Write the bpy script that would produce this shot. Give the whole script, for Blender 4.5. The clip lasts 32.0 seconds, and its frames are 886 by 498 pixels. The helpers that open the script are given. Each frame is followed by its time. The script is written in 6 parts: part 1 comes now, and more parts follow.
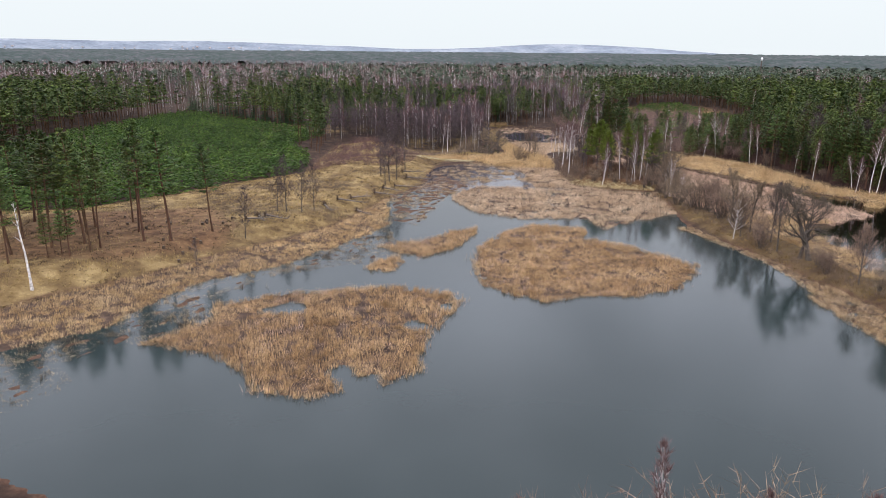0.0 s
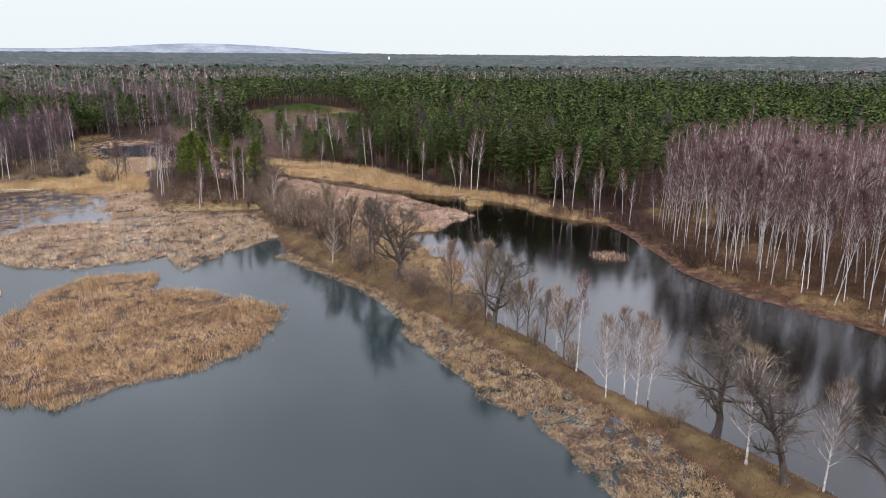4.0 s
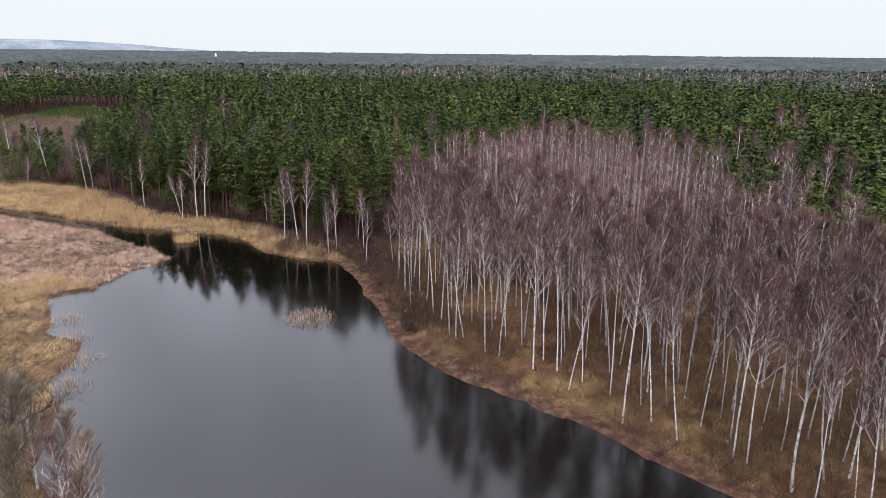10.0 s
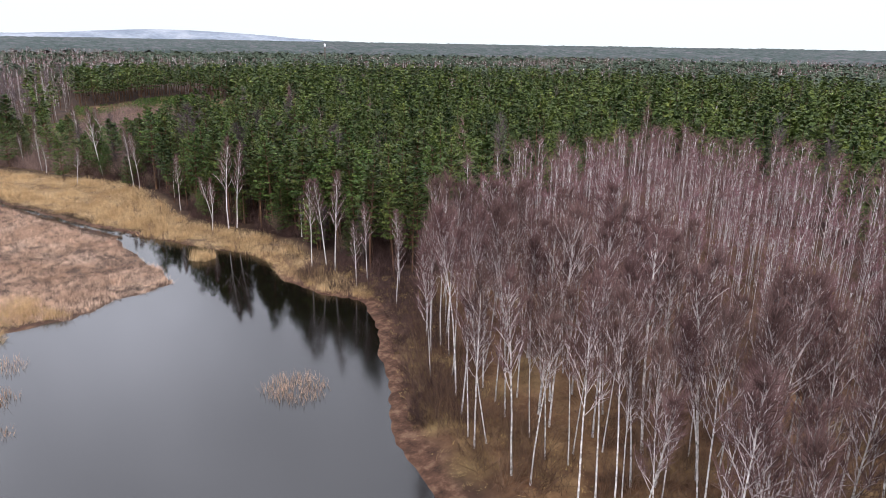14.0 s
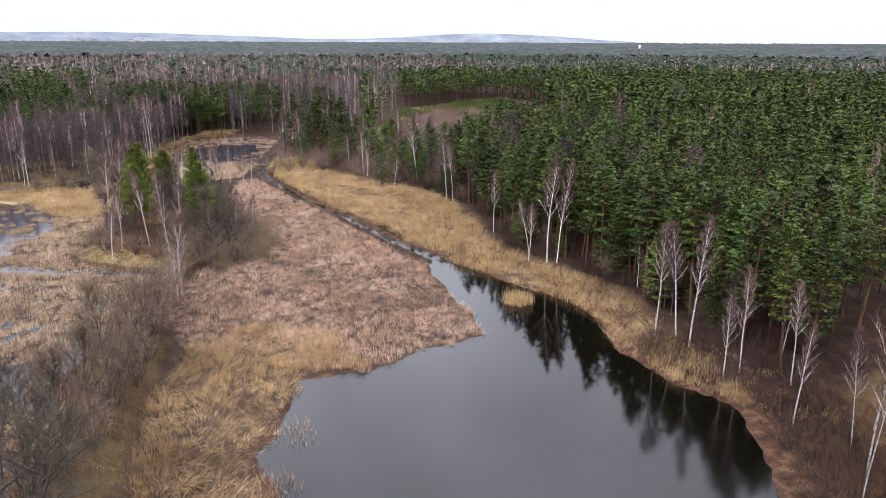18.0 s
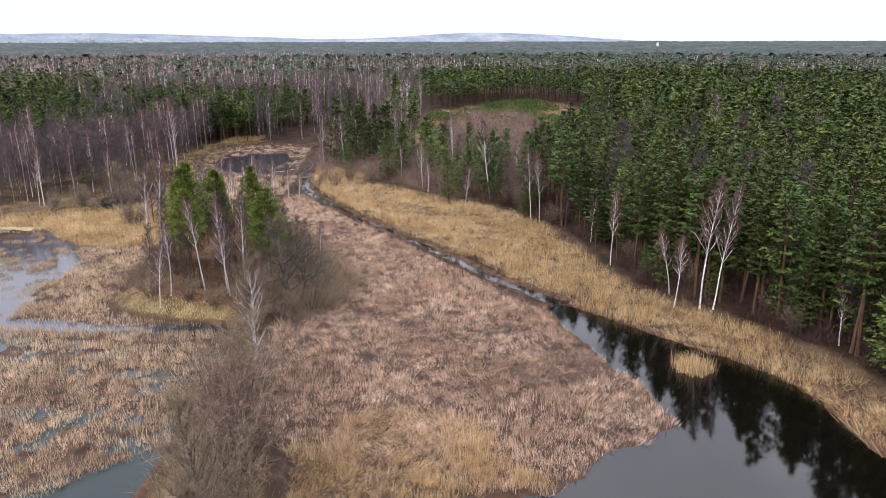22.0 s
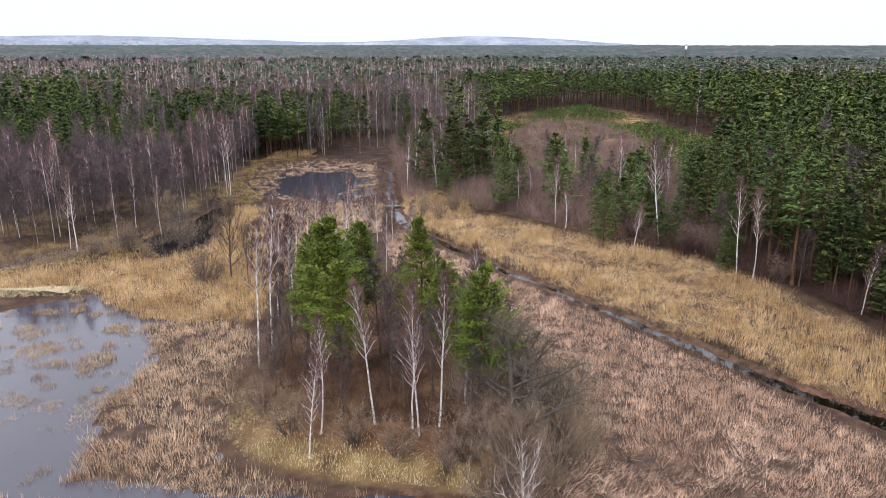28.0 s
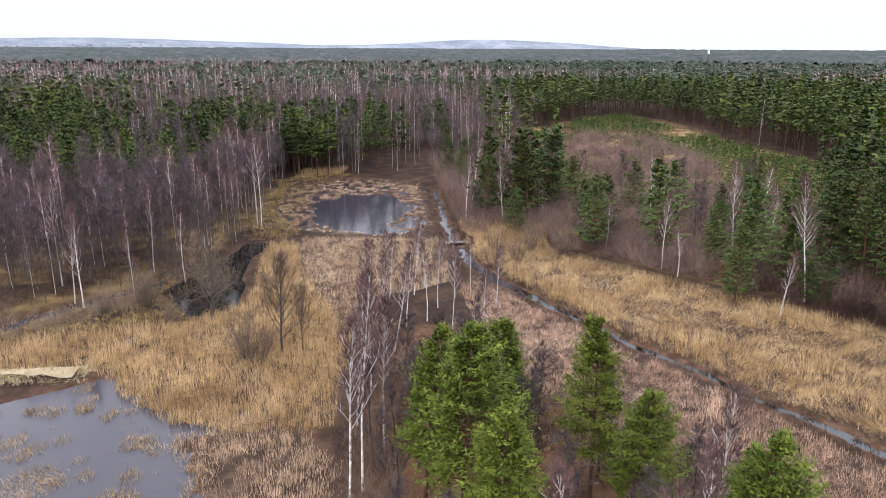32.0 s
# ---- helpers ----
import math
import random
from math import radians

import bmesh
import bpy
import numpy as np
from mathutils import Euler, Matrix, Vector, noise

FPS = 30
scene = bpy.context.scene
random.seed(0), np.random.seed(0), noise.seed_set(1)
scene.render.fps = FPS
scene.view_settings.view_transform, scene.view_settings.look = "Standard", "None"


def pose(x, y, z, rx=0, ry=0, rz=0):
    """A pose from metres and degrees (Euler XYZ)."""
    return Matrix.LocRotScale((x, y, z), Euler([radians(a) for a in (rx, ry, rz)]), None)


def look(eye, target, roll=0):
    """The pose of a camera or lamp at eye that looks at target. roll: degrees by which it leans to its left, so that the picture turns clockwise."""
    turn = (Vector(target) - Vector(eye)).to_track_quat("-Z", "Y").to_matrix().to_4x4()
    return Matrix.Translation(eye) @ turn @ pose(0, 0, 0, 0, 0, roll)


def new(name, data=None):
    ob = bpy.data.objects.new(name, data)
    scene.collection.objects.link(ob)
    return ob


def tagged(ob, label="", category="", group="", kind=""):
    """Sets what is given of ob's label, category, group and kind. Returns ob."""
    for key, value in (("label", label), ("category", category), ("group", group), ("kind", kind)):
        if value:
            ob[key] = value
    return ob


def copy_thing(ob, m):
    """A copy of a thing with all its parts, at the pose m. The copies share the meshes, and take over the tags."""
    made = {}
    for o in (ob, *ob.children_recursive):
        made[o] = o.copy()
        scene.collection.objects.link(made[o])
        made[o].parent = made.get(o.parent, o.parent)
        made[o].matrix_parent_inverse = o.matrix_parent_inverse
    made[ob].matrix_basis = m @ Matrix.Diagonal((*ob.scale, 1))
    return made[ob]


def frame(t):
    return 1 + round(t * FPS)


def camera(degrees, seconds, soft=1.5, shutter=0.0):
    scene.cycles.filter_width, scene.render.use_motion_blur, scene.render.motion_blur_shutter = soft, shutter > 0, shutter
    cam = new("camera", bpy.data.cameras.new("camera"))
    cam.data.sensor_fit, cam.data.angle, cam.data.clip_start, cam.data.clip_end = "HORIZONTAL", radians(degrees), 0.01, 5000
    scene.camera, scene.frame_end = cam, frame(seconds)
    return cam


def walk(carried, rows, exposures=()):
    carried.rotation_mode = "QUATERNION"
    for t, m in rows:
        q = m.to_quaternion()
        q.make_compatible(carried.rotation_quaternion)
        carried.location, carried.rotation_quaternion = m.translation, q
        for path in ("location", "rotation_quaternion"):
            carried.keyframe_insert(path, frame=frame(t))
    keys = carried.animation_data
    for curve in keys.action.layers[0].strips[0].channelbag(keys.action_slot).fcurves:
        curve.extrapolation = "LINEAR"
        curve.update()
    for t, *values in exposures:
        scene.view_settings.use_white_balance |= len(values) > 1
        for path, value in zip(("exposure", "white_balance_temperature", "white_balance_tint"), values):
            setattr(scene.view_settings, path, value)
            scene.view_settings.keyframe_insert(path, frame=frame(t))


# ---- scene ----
cam = camera(65.40, 32.0, soft=0.9)
# seconds, x, y, z, yaw, pitch, roll of the drone
PATH = [
    (0, 0.00, 0.01, 40.02, -0.58, -15.89, -0.48),
    (0.5, 2.71, 3.43, 40.35, -3.12, -15.90, -0.49),
    (1, 5.30, 6.82, 40.55, -6.60, -15.91, -0.50),
    (1.5, 8.06, 10.04, 40.64, -9.11, -15.90, -0.49),
    (2, 11.03, 12.94, 40.70, -12.95, -15.88, -0.47),
    (2.5, 13.99, 15.67, 40.63, -17.82, -15.81, -0.45),
    (3, 17.12, 18.30, 40.52, -21.60, -15.75, -0.44),
    (3.5, 20.36, 20.71, 40.48, -24.96, -15.72, -0.43),
    (4, 23.77, 22.99, 40.35, -28.25, -15.71, -0.39),
    (4.5, 27.30, 25.18, 40.19, -31.55, -15.69, -0.36),
    (6.5, 43.05, 33.18, 39.35, -38.35, -15.57, -0.44),
    (7, 47.15, 34.40, 39.27, -38.26, -15.60, -0.50),
    (7.5, 51.32, 35.34, 39.25, -38.15, -15.60, -0.49),
    (8, 55.62, 36.07, 39.21, -38.41, -15.61, -0.44),
    (8.5, 59.95, 36.77, 39.23, -39.61, -15.66, -0.43),
    (9, 64.33, 37.40, 39.17, -39.53, -15.66, -0.42),
    (9.5, 68.70, 37.96, 39.20, -39.37, -15.70, -0.49),
    (10, 72.60, 38.58, 39.37, -39.29, -15.76, -0.58),
    (10.5, 76.31, 39.53, 39.58, -39.37, -15.90, -0.62),
    (11, 79.95, 40.81, 39.64, -39.47, -15.94, -0.66),
    (11.5, 83.50, 42.44, 39.60, -39.58, -15.99, -0.76),
    (12, 87.14, 44.34, 39.37, -39.64, -15.98, -0.82),
    (12.5, 90.56, 46.59, 39.22, -39.66, -16.03, -0.91),
    (13, 93.65, 49.34, 39.02, -39.69, -16.08, -0.99),
    (13.5, 96.27, 52.59, 38.83, -39.72, -16.11, -1.05),
    (14, 97.91, 56.67, 38.99, -30.02, -16.52, -0.92),
    (14.5, 100.18, 60.76, 38.58, -18.12, -16.62, -0.76),
    (15, 101.44, 64.81, 38.42, -11.06, -16.67, -0.59),
    (15.5, 102.45, 68.72, 38.33, -6.14, -16.70, -0.41),
    (17.5, 100.34, 83.05, 38.24, -5.99, -16.58, -0.23),
    (18, 99.01, 86.56, 38.41, -5.99, -16.60, -0.20),
    (18.5, 97.48, 89.99, 38.48, -5.93, -16.61, -0.16),
    (19, 95.84, 93.44, 38.57, -5.72, -16.62, -0.11),
    (19.5, 94.13, 96.76, 38.55, -5.70, -16.66, -0.02),
    (20, 92.35, 99.74, 38.44, -5.67, -16.66, 0.09),
    (20.5, 90.23, 103.00, 38.35, -5.62, -16.66, 0.15),
    (21, 87.94, 106.32, 38.20, -5.76, -16.64, 0.19),
    (21.5, 85.53, 109.73, 38.01, -5.96, -16.63, 0.16),
    (22, 83.01, 113.22, 37.78, -6.22, -16.64, 0.13),
    (22.5, 80.52, 116.75, 37.60, -6.46, -16.66, 0.14),
    (23, 78.05, 120.28, 37.49, -6.65, -16.70, 0.09),
    (23.5, 75.70, 123.77, 37.35, -6.77, -16.71, 0.10),
    (24, 73.45, 127.19, 37.25, -6.81, -16.66, 0.06),
    (24.5, 71.21, 130.62, 37.19, -6.75, -16.60, -0.01),
    (25, 69.13, 134.01, 37.16, -6.67, -16.54, -0.06),
    (25.5, 67.10, 137.55, 37.11, -6.60, -16.49, -0.05),
    (27.5, 59.52, 152.69, 36.35, -6.72, -16.44, -0.04),
    (28, 57.59, 155.95, 36.33, -6.73, -16.36, -0.03),
    (28.5, 55.88, 159.11, 36.31, -6.70, -16.29, 0.03),
    (29, 54.21, 162.35, 36.30, -6.64, -16.20, 0.03),
    (29.5, 52.64, 165.78, 36.31, -6.59, -16.13, -0.01),
    (30, 51.11, 169.21, 36.33, -6.55, -16.06, -0.02),
    (30.5, 49.71, 172.69, 36.49, -6.53, -16.03, -0.05),
    (31, 48.52, 176.30, 36.63, -6.50, -16.03, -0.10),
    (31.5, 47.58, 179.95, 36.87, -6.49, -16.07, -0.16),
    (32, 46.91, 183.56, 37.07, -6.53, -16.11, -0.23),
]
walk(cam, [(t, pose(x, y, z, 90 + pitch, roll, yaw)) for t, x, y, z, yaw, pitch, roll in PATH],
     exposures=[(0, -0.34, 6350, 19), (9.5, -0.34, 6350, 19), (13.5, -0.15, 6350, 19), (32, -0.15, 6350, 19)])

# ---- world, sun, exposure: a bright overcast day ----
SUN_UP, SUN_ROUND = 38.0, 215.0
world = bpy.data.worlds.new("overcast_sky")
scene.world = world
world.use_nodes = True
wn = world.node_tree.nodes
wl = world.node_tree.links
sky = wn.new("ShaderNodeTexSky")
sky.sky_type = "NISHITA"
sky.sun_disc = False
sky.sun_elevation, sky.sun_rotation = radians(SUN_UP), radians(SUN_ROUND)
sky.dust_density = 4.0
dim = wn.new("ShaderNodeVectorMath")
dim.operation = "SCALE"
dim.inputs["Scale"].default_value = 0.10
wl.new(sky.outputs["Color"], dim.inputs[0])
# an overcast sky is about twice as bright overhead as at the horizon; the brightest belt, midway up, is added to
# lighten the pond reflections
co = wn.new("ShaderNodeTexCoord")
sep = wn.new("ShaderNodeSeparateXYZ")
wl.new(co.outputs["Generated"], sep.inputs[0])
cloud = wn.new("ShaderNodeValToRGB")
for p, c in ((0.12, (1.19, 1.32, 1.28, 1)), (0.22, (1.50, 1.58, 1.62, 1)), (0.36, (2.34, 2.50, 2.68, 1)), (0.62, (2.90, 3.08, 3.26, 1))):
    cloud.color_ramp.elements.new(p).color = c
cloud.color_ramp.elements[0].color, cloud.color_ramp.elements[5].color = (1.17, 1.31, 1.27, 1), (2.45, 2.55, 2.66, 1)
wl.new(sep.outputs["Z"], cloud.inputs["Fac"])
# soft unevenness of the cloud cover, away from the horizon
billow = wn.new("ShaderNodeTexNoise")
billow.inputs["Scale"].default_value = 3.2
billow.inputs["Detail"].default_value = 3
wl.new(co.outputs["Generated"], billow.inputs["Vector"])
depth = wn.new("ShaderNodeMapRange")
depth.inputs["From Min"].default_value, depth.inputs["From Max"].default_value = 0.3, 0.7
depth.inputs["To Min"].default_value, depth.inputs["To Max"].default_value = 0.74, 1.30
wl.new(billow.outputs["Fac"], depth.inputs["Value"])
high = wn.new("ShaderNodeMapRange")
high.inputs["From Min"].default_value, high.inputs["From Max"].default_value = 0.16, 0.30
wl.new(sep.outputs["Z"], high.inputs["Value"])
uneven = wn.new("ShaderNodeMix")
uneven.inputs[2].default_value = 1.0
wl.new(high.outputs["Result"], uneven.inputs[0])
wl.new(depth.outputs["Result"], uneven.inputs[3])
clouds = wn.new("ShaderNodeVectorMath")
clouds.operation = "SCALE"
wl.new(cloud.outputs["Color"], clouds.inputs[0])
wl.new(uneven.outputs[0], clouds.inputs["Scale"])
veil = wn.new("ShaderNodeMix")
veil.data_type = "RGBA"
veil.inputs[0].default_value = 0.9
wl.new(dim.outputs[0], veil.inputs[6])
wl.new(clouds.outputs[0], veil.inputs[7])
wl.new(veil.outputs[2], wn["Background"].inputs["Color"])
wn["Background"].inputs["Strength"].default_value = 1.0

sun_data = bpy.data.lights.new("sun", "SUN")
sun_data.energy, sun_data.angle, sun_data.color = 1.5, radians(12), (1.0, 0.95, 0.88)
sun = new("sun", sun_data)
sun.matrix_world = look((0, 0, 100), Vector((0, 0, 100)) - 50 * Vector((
    math.sin(radians(SUN_ROUND)) * math.cos(radians(SUN_UP)), math.cos(radians(SUN_ROUND)) * math.cos(radians(SUN_UP)), math.sin(radians(SUN_UP)))))
scene.view_settings.exposure = 0.0


# ---- materials ----
def material(name, stops, scale=1.0, rough=0.85, bump=0.0, fine=0.0, vary=0.0, spec=0.2, stretch=(1, 1, 1), island=0.0, leaf=0.0, tone=0.0):
    """A noise between the colour stops, with a second finer noise, relief, and a shift of tone from object to object."""
    m = bpy.data.materials.new(name)
    m.use_nodes = True
    n, l = m.node_tree.nodes, m.node_tree.links
    b = n["Principled BSDF"]
    b.inputs["Roughness"].default_value = rough
    b.inputs["Specular IOR Level"].default_value = spec
    co = n.new("ShaderNodeTexCoord")
    mp = n.new("ShaderNodeMapping")
    mp.inputs["Scale"].default_value = stretch
    l.new(co.outputs["Object"], mp.inputs["Vector"])
    big = n.new("ShaderNodeTexNoise")
    big.inputs["Scale"].default_value = scale
    big.inputs["Detail"].default_value = 6
    big.inputs["Roughness"].default_value = 0.65
    l.new(mp.outputs["Vector"], big.inputs["Vector"])
    ramp = n.new("ShaderNodeValToRGB")
    el = ramp.color_ramp.elements
    lo, hi = 0.32, 0.68
    for i, c in enumerate(stops):
        p = lo + (hi - lo) * i / max(1, len(stops) - 1)
        e = el[i] if i < 2 else el.new(p)
        e.position = p
    for e, c in zip(sorted(el, key=lambda q: q.position), stops):
        e.color = (*c, 1)
    l.new(big.outputs["Fac"], ramp.inputs["Fac"])
    out = ramp.outputs["Color"]
    if fine:
        sm = n.new("ShaderNodeTexNoise")
        sm.inputs["Scale"].default_value = scale * 9
        sm.inputs["Detail"].default_value = 4
        l.new(mp.outputs["Vector"], sm.inputs["Vector"])
        mr = n.new("ShaderNodeMapRange")
        mr.inputs["From Min"].default_value, mr.inputs["From Max"].default_value = 0.3, 0.7
        mr.inputs["To Min"].default_value, mr.inputs["To Max"].default_value = 1 - fine, 1 + fine
        l.new(sm.outputs["Fac"], mr.inputs["Value"])
        vm = n.new("ShaderNodeVectorMath")
        vm.operation = "SCALE"
        l.new(out, vm.inputs[0])
        l.new(mr.outputs["Result"], vm.inputs["Scale"])
        out = vm.outputs[0]
    if island:
        ge = n.new("ShaderNodeNewGeometry")
        mi = n.new("ShaderNodeMapRange")
        mi.inputs["To Min"].default_value, mi.inputs["To Max"].default_value = 1 - island, 1 + island
        l.new(ge.outputs["Random Per Island"], mi.inputs["Value"])
        vi = n.new("ShaderNodeVectorMath")
        vi.operation = "SCALE"
        l.new(out, vi.inputs[0])
        l.new(mi.outputs["Result"], vi.inputs["Scale"])
        out = vi.outputs[0]
    if vary:
        oi = n.new("ShaderNodeObjectInfo")
        mr2 = n.new("ShaderNodeMapRange")
        mr2.inputs["To Min"].default_value, mr2.inputs["To Max"].default_value = 1 - vary, 1 + vary
        l.new(oi.outputs["Random"], mr2.inputs["Value"])
        hs = n.new("ShaderNodeHueSaturation")
        l.new(mr2.outputs["Result"], hs.inputs["Value"])
        mr3 = n.new("ShaderNodeMapRange")
        mr3.inputs["To Min"].default_value, mr3.inputs["To Max"].default_value = 0.5 - vary * 0.06, 0.5 + vary * 0.06
        sq = n.new("ShaderNodeMath")
        sq.operation = "FRACT"
        mu = n.new("ShaderNodeMath")
        mu.operation = "MULTIPLY"
        mu.inputs[1].default_value = 7.31
        l.new(oi.outputs["Random"], mu.inputs[0])
        l.new(mu.outputs[0], sq.inputs[0])
        l.new(sq.outputs[0], mr3.inputs["Value"])
        l.new(mr3.outputs["Result"], hs.inputs["Hue"])
        l.new(out, hs.inputs["Color"])
        out = hs.outputs["Color"]
    if tone:
        at = n.new("ShaderNodeAttribute")
        at.attribute_name = "tone"
        ht = n.new("ShaderNodeHueSaturation")
        for sock, lo, hi in (("Value", 1 - tone, 1 + tone), ("Hue", 0.514, 0.484)):
            mt = n.new("ShaderNodeMapRange")
            mt.inputs["To Min"].default_value, mt.inputs["To Max"].default_value = lo, hi
            l.new(at.outputs["Fac"], mt.inputs["Value"])
            l.new(mt.outputs["Result"], ht.inputs[sock])
        l.new(out, ht.inputs["Color"])
        out = ht.outputs["Color"]
    l.new(out, b.inputs["Base Color"])
    if leaf:
        tr = n.new("ShaderNodeBsdfTranslucent")
        l.new(out, tr.inputs["Color"])
        mx = n.new("ShaderNodeMixShader")
        mx.inputs[0].default_value = leaf
        l.new(b.outputs[0], mx.inputs[1])
        l.new(tr.outputs[0], mx.inputs[2])
        l.new(mx.outputs[0], n["Material Output"].inputs["Surface"])
    if bump:
        bp = n.new("ShaderNodeBump")
        bp.inputs["Strength"].default_value = bump
        bp.inputs["Distance"].default_value = 0.3 / scale
        l.new(big.outputs["Fac"], bp.inputs["Height"])
        l.new(bp.outputs["Normal"], b.inputs["Normal"])
    return m


M_NEEDLE = material("pine_needles", [(0.020, 0.037, 0.009), (0.052, 0.081, 0.018), (0.128, 0.158, 0.034)], 0.9, 0.7, fine=0.3, vary=0.36, island=0.22, leaf=0.08)
M_NEEDLE_LIGHT = material("young_pine_needles", [(0.038, 0.053, 0.007), (0.094, 0.122, 0.014), (0.180, 0.208, 0.029)], 0.9, 0.7, fine=0.35, vary=0.15, island=0.3, leaf=0.12)
M_FOREST = material("forest_needles", [(0.020, 0.038, 0.010), (0.050, 0.078, 0.018), (0.124, 0.154, 0.034)], 0.30, 0.75, fine=0.2, island=0.20, leaf=0.08, tone=0.45)
# paler, bluer version of the forest needles, with distance haze painted in
M_FOREST_FAR = material("haze_tinted_needles", [(0.040, 0.062, 0.044), (0.066, 0.090, 0.058), (0.096, 0.115, 0.080)], 0.05, 0.8, fine=0.2, island=0.10, leaf=0.15, tone=0.3)
M_SPRUCE = material("spruce_needles", [(0.016, 0.036, 0.014), (0.030, 0.060, 0.020)], 0.8, 0.75, fine=0.3, vary=0.15, island=0.30)
M_SAPLING = material("plantation_needles", [(0.026, 0.056, 0.010), (0.055, 0.104, 0.017), (0.088, 0.140, 0.028)], 0.13, 0.75, fine=0.4, island=0.35, leaf=0.1, tone=0.3)
M_BARK_PINE = material("pine_bark", [(0.050, 0.034, 0.026), (0.11, 0.060, 0.038), (0.17, 0.088, 0.048)], 1.2, 0.9, 0.3, fine=0.3, vary=0.15, stretch=(3, 3, 0.5))
M_BARK_BIRCH = material("birch_bark", [(0.07, 0.06, 0.055), (0.42, 0.39, 0.37), (0.68, 0.65, 0.625), (0.78, 0.75, 0.72)], 3.0, 0.7, 0.1, fine=0.3, vary=0.22, stretch=(0.6, 0.6, 0.8))
M_BARK_DARK = material("alder_bark", [(0.041, 0.034, 0.028), (0.090, 0.075, 0.064), (0.143, 0.120, 0.101)], 2.0, 0.9, 0.3, fine=0.25, vary=0.2, stretch=(3, 3, 0.7))
M_BRANCH_BIRCH = material("birch_branches", [(0.46, 0.40, 0.39), (0.66, 0.59, 0.58)], 1.5, 0.8, fine=0.2, vary=0.15, island=0.25)
M_TWIG_BIRCH = material("birch_twigs", [(0.105, 0.052, 0.052), (0.168, 0.092, 0.090), (0.240, 0.148, 0.144)], 0.5, 0.85, fine=0.25, vary=0.2, island=0.35, tone=0.2)
M_TWIG_DARK = material("bare_twigs", [(0.060, 0.044, 0.047), (0.104, 0.078, 0.083), (0.165, 0.128, 0.134)], 0.5, 0.9, fine=0.25, vary=0.2, island=0.35, tone=0.25)
M_TWIG_OAK = material("oak_twigs", [(0.070, 0.055, 0.040), (0.120, 0.096, 0.070), (0.170, 0.140, 0.104)], 0.6, 0.9, fine=0.25, vary=0.15, island=0.35)
M_TWIG_SHRUB = material("shrub_twigs", [(0.135, 0.095, 0.068), (0.205, 0.148, 0.106), (0.275, 0.202, 0.146)], 0.6, 0.9, fine=0.25, vary=0.22, island=0.35)
M_REED_GOLD = material("golden_reeds", [(0.37, 0.240, 0.118), (0.54, 0.380, 0.200), (0.69, 0.520, 0.305)], 0.16, 0.8, fine=0.36, island=0.42, leaf=0.35)
M_REED_TAN = material("tan_reeds", [(0.37, 0.240, 0.165), (0.58, 0.405, 0.292), (0.73, 0.550, 0.418)], 0.10, 0.8, fine=0.36, island=0.42, leaf=0.35)
M_REED_STRAW = material("straw_reeds", [(0.36, 0.250, 0.160), (0.54, 0.400, 0.270), (0.68, 0.530, 0.380)], 0.12, 0.8, fine=0.36, island=0.42, leaf=0.35)
M_REED_RUST = material("rusty_reeds", [(0.27, 0.165, 0.085), (0.45, 0.300, 0.160), (0.60, 0.425, 0.245)], 0.15, 0.8, fine=0.42, island=0.5, leaf=0.35)
M_CATTAIL = material("broken_cattails", [(0.20, 0.130, 0.072), (0.42, 0.300, 0.175), (0.60, 0.455, 0.290)], 0.5, 0.85, fine=0.35, island=0.50, leaf=0.25)
M_GRASS = material("dry_grass_blades", [(0.22, 0.150, 0.064), (0.36, 0.260, 0.112), (0.48, 0.365, 0.175)], 0.2, 0.85, fine=0.3, island=0.45, leaf=0.25)
M_GRASS_OLIVE = material("olive_grass_blades", [(0.105, 0.070, 0.028), (0.190, 0.130, 0.052), (0.290, 0.205, 0.090)], 0.25, 0.85, fine=0.35, island=0.45, leaf=0.2)
M_STRAW_GRASS = material("pale_straw_grass", [(0.36, 0.29, 0.15), (0.50, 0.42, 0.24), (0.60, 0.52, 0.33)], 0.5, 0.9, fine=0.25, island=0.35)
M_SAPLING_STEM = material("reddish_saplings", [(0.120, 0.078, 0.066), (0.195, 0.132, 0.112), (0.285, 0.200, 0.170)], 0.2, 0.9, fine=0.25, island=0.6)
M_TUSSOCK = material("dark_bank_sedge", [(0.035, 0.024, 0.018), (0.085, 0.060, 0.040), (0.16, 0.115, 0.075)], 0.7, 0.9, fine=0.3, island=0.5)
M_BRUSH = material("undergrowth_twigs", [(0.060, 0.035, 0.023), (0.110, 0.066, 0.042), (0.165, 0.103, 0.063)], 0.12, 0.9, fine=0.3, island=0.40)
M_EDGE_BRUSH = material("dark_red_undergrowth", [(0.040, 0.023, 0.020), (0.072, 0.042, 0.036), (0.115, 0.070, 0.058)], 0.15, 0.9, fine=0.3, island=0.40)
M_LOG = material("dead_wood", [(0.070, 0.056, 0.049), (0.168, 0.140, 0.119), (0.252, 0.217, 0.182)], 2.5, 0.9, 0.3, fine=0.25, vary=0.1)
M_EARTH = material("root_earth", [(0.05, 0.035, 0.025), (0.11, 0.075, 0.05)], 2.0, 0.95, 0.5, fine=0.3)
M_PLANK = material("weathered_planks", [(0.154, 0.140, 0.126), (0.252, 0.231, 0.210)], 3.0, 0.85, 0.2, fine=0.2)
M_WHITE = material("white_cladding", [(0.78, 0.79, 0.80), (0.85, 0.85, 0.86)], 0.3, 0.6, fine=0.04)
M_PLASTER = material("town_plaster", [(0.34, 0.35, 0.37), (0.48, 0.48, 0.50)], 0.05, 0.8)
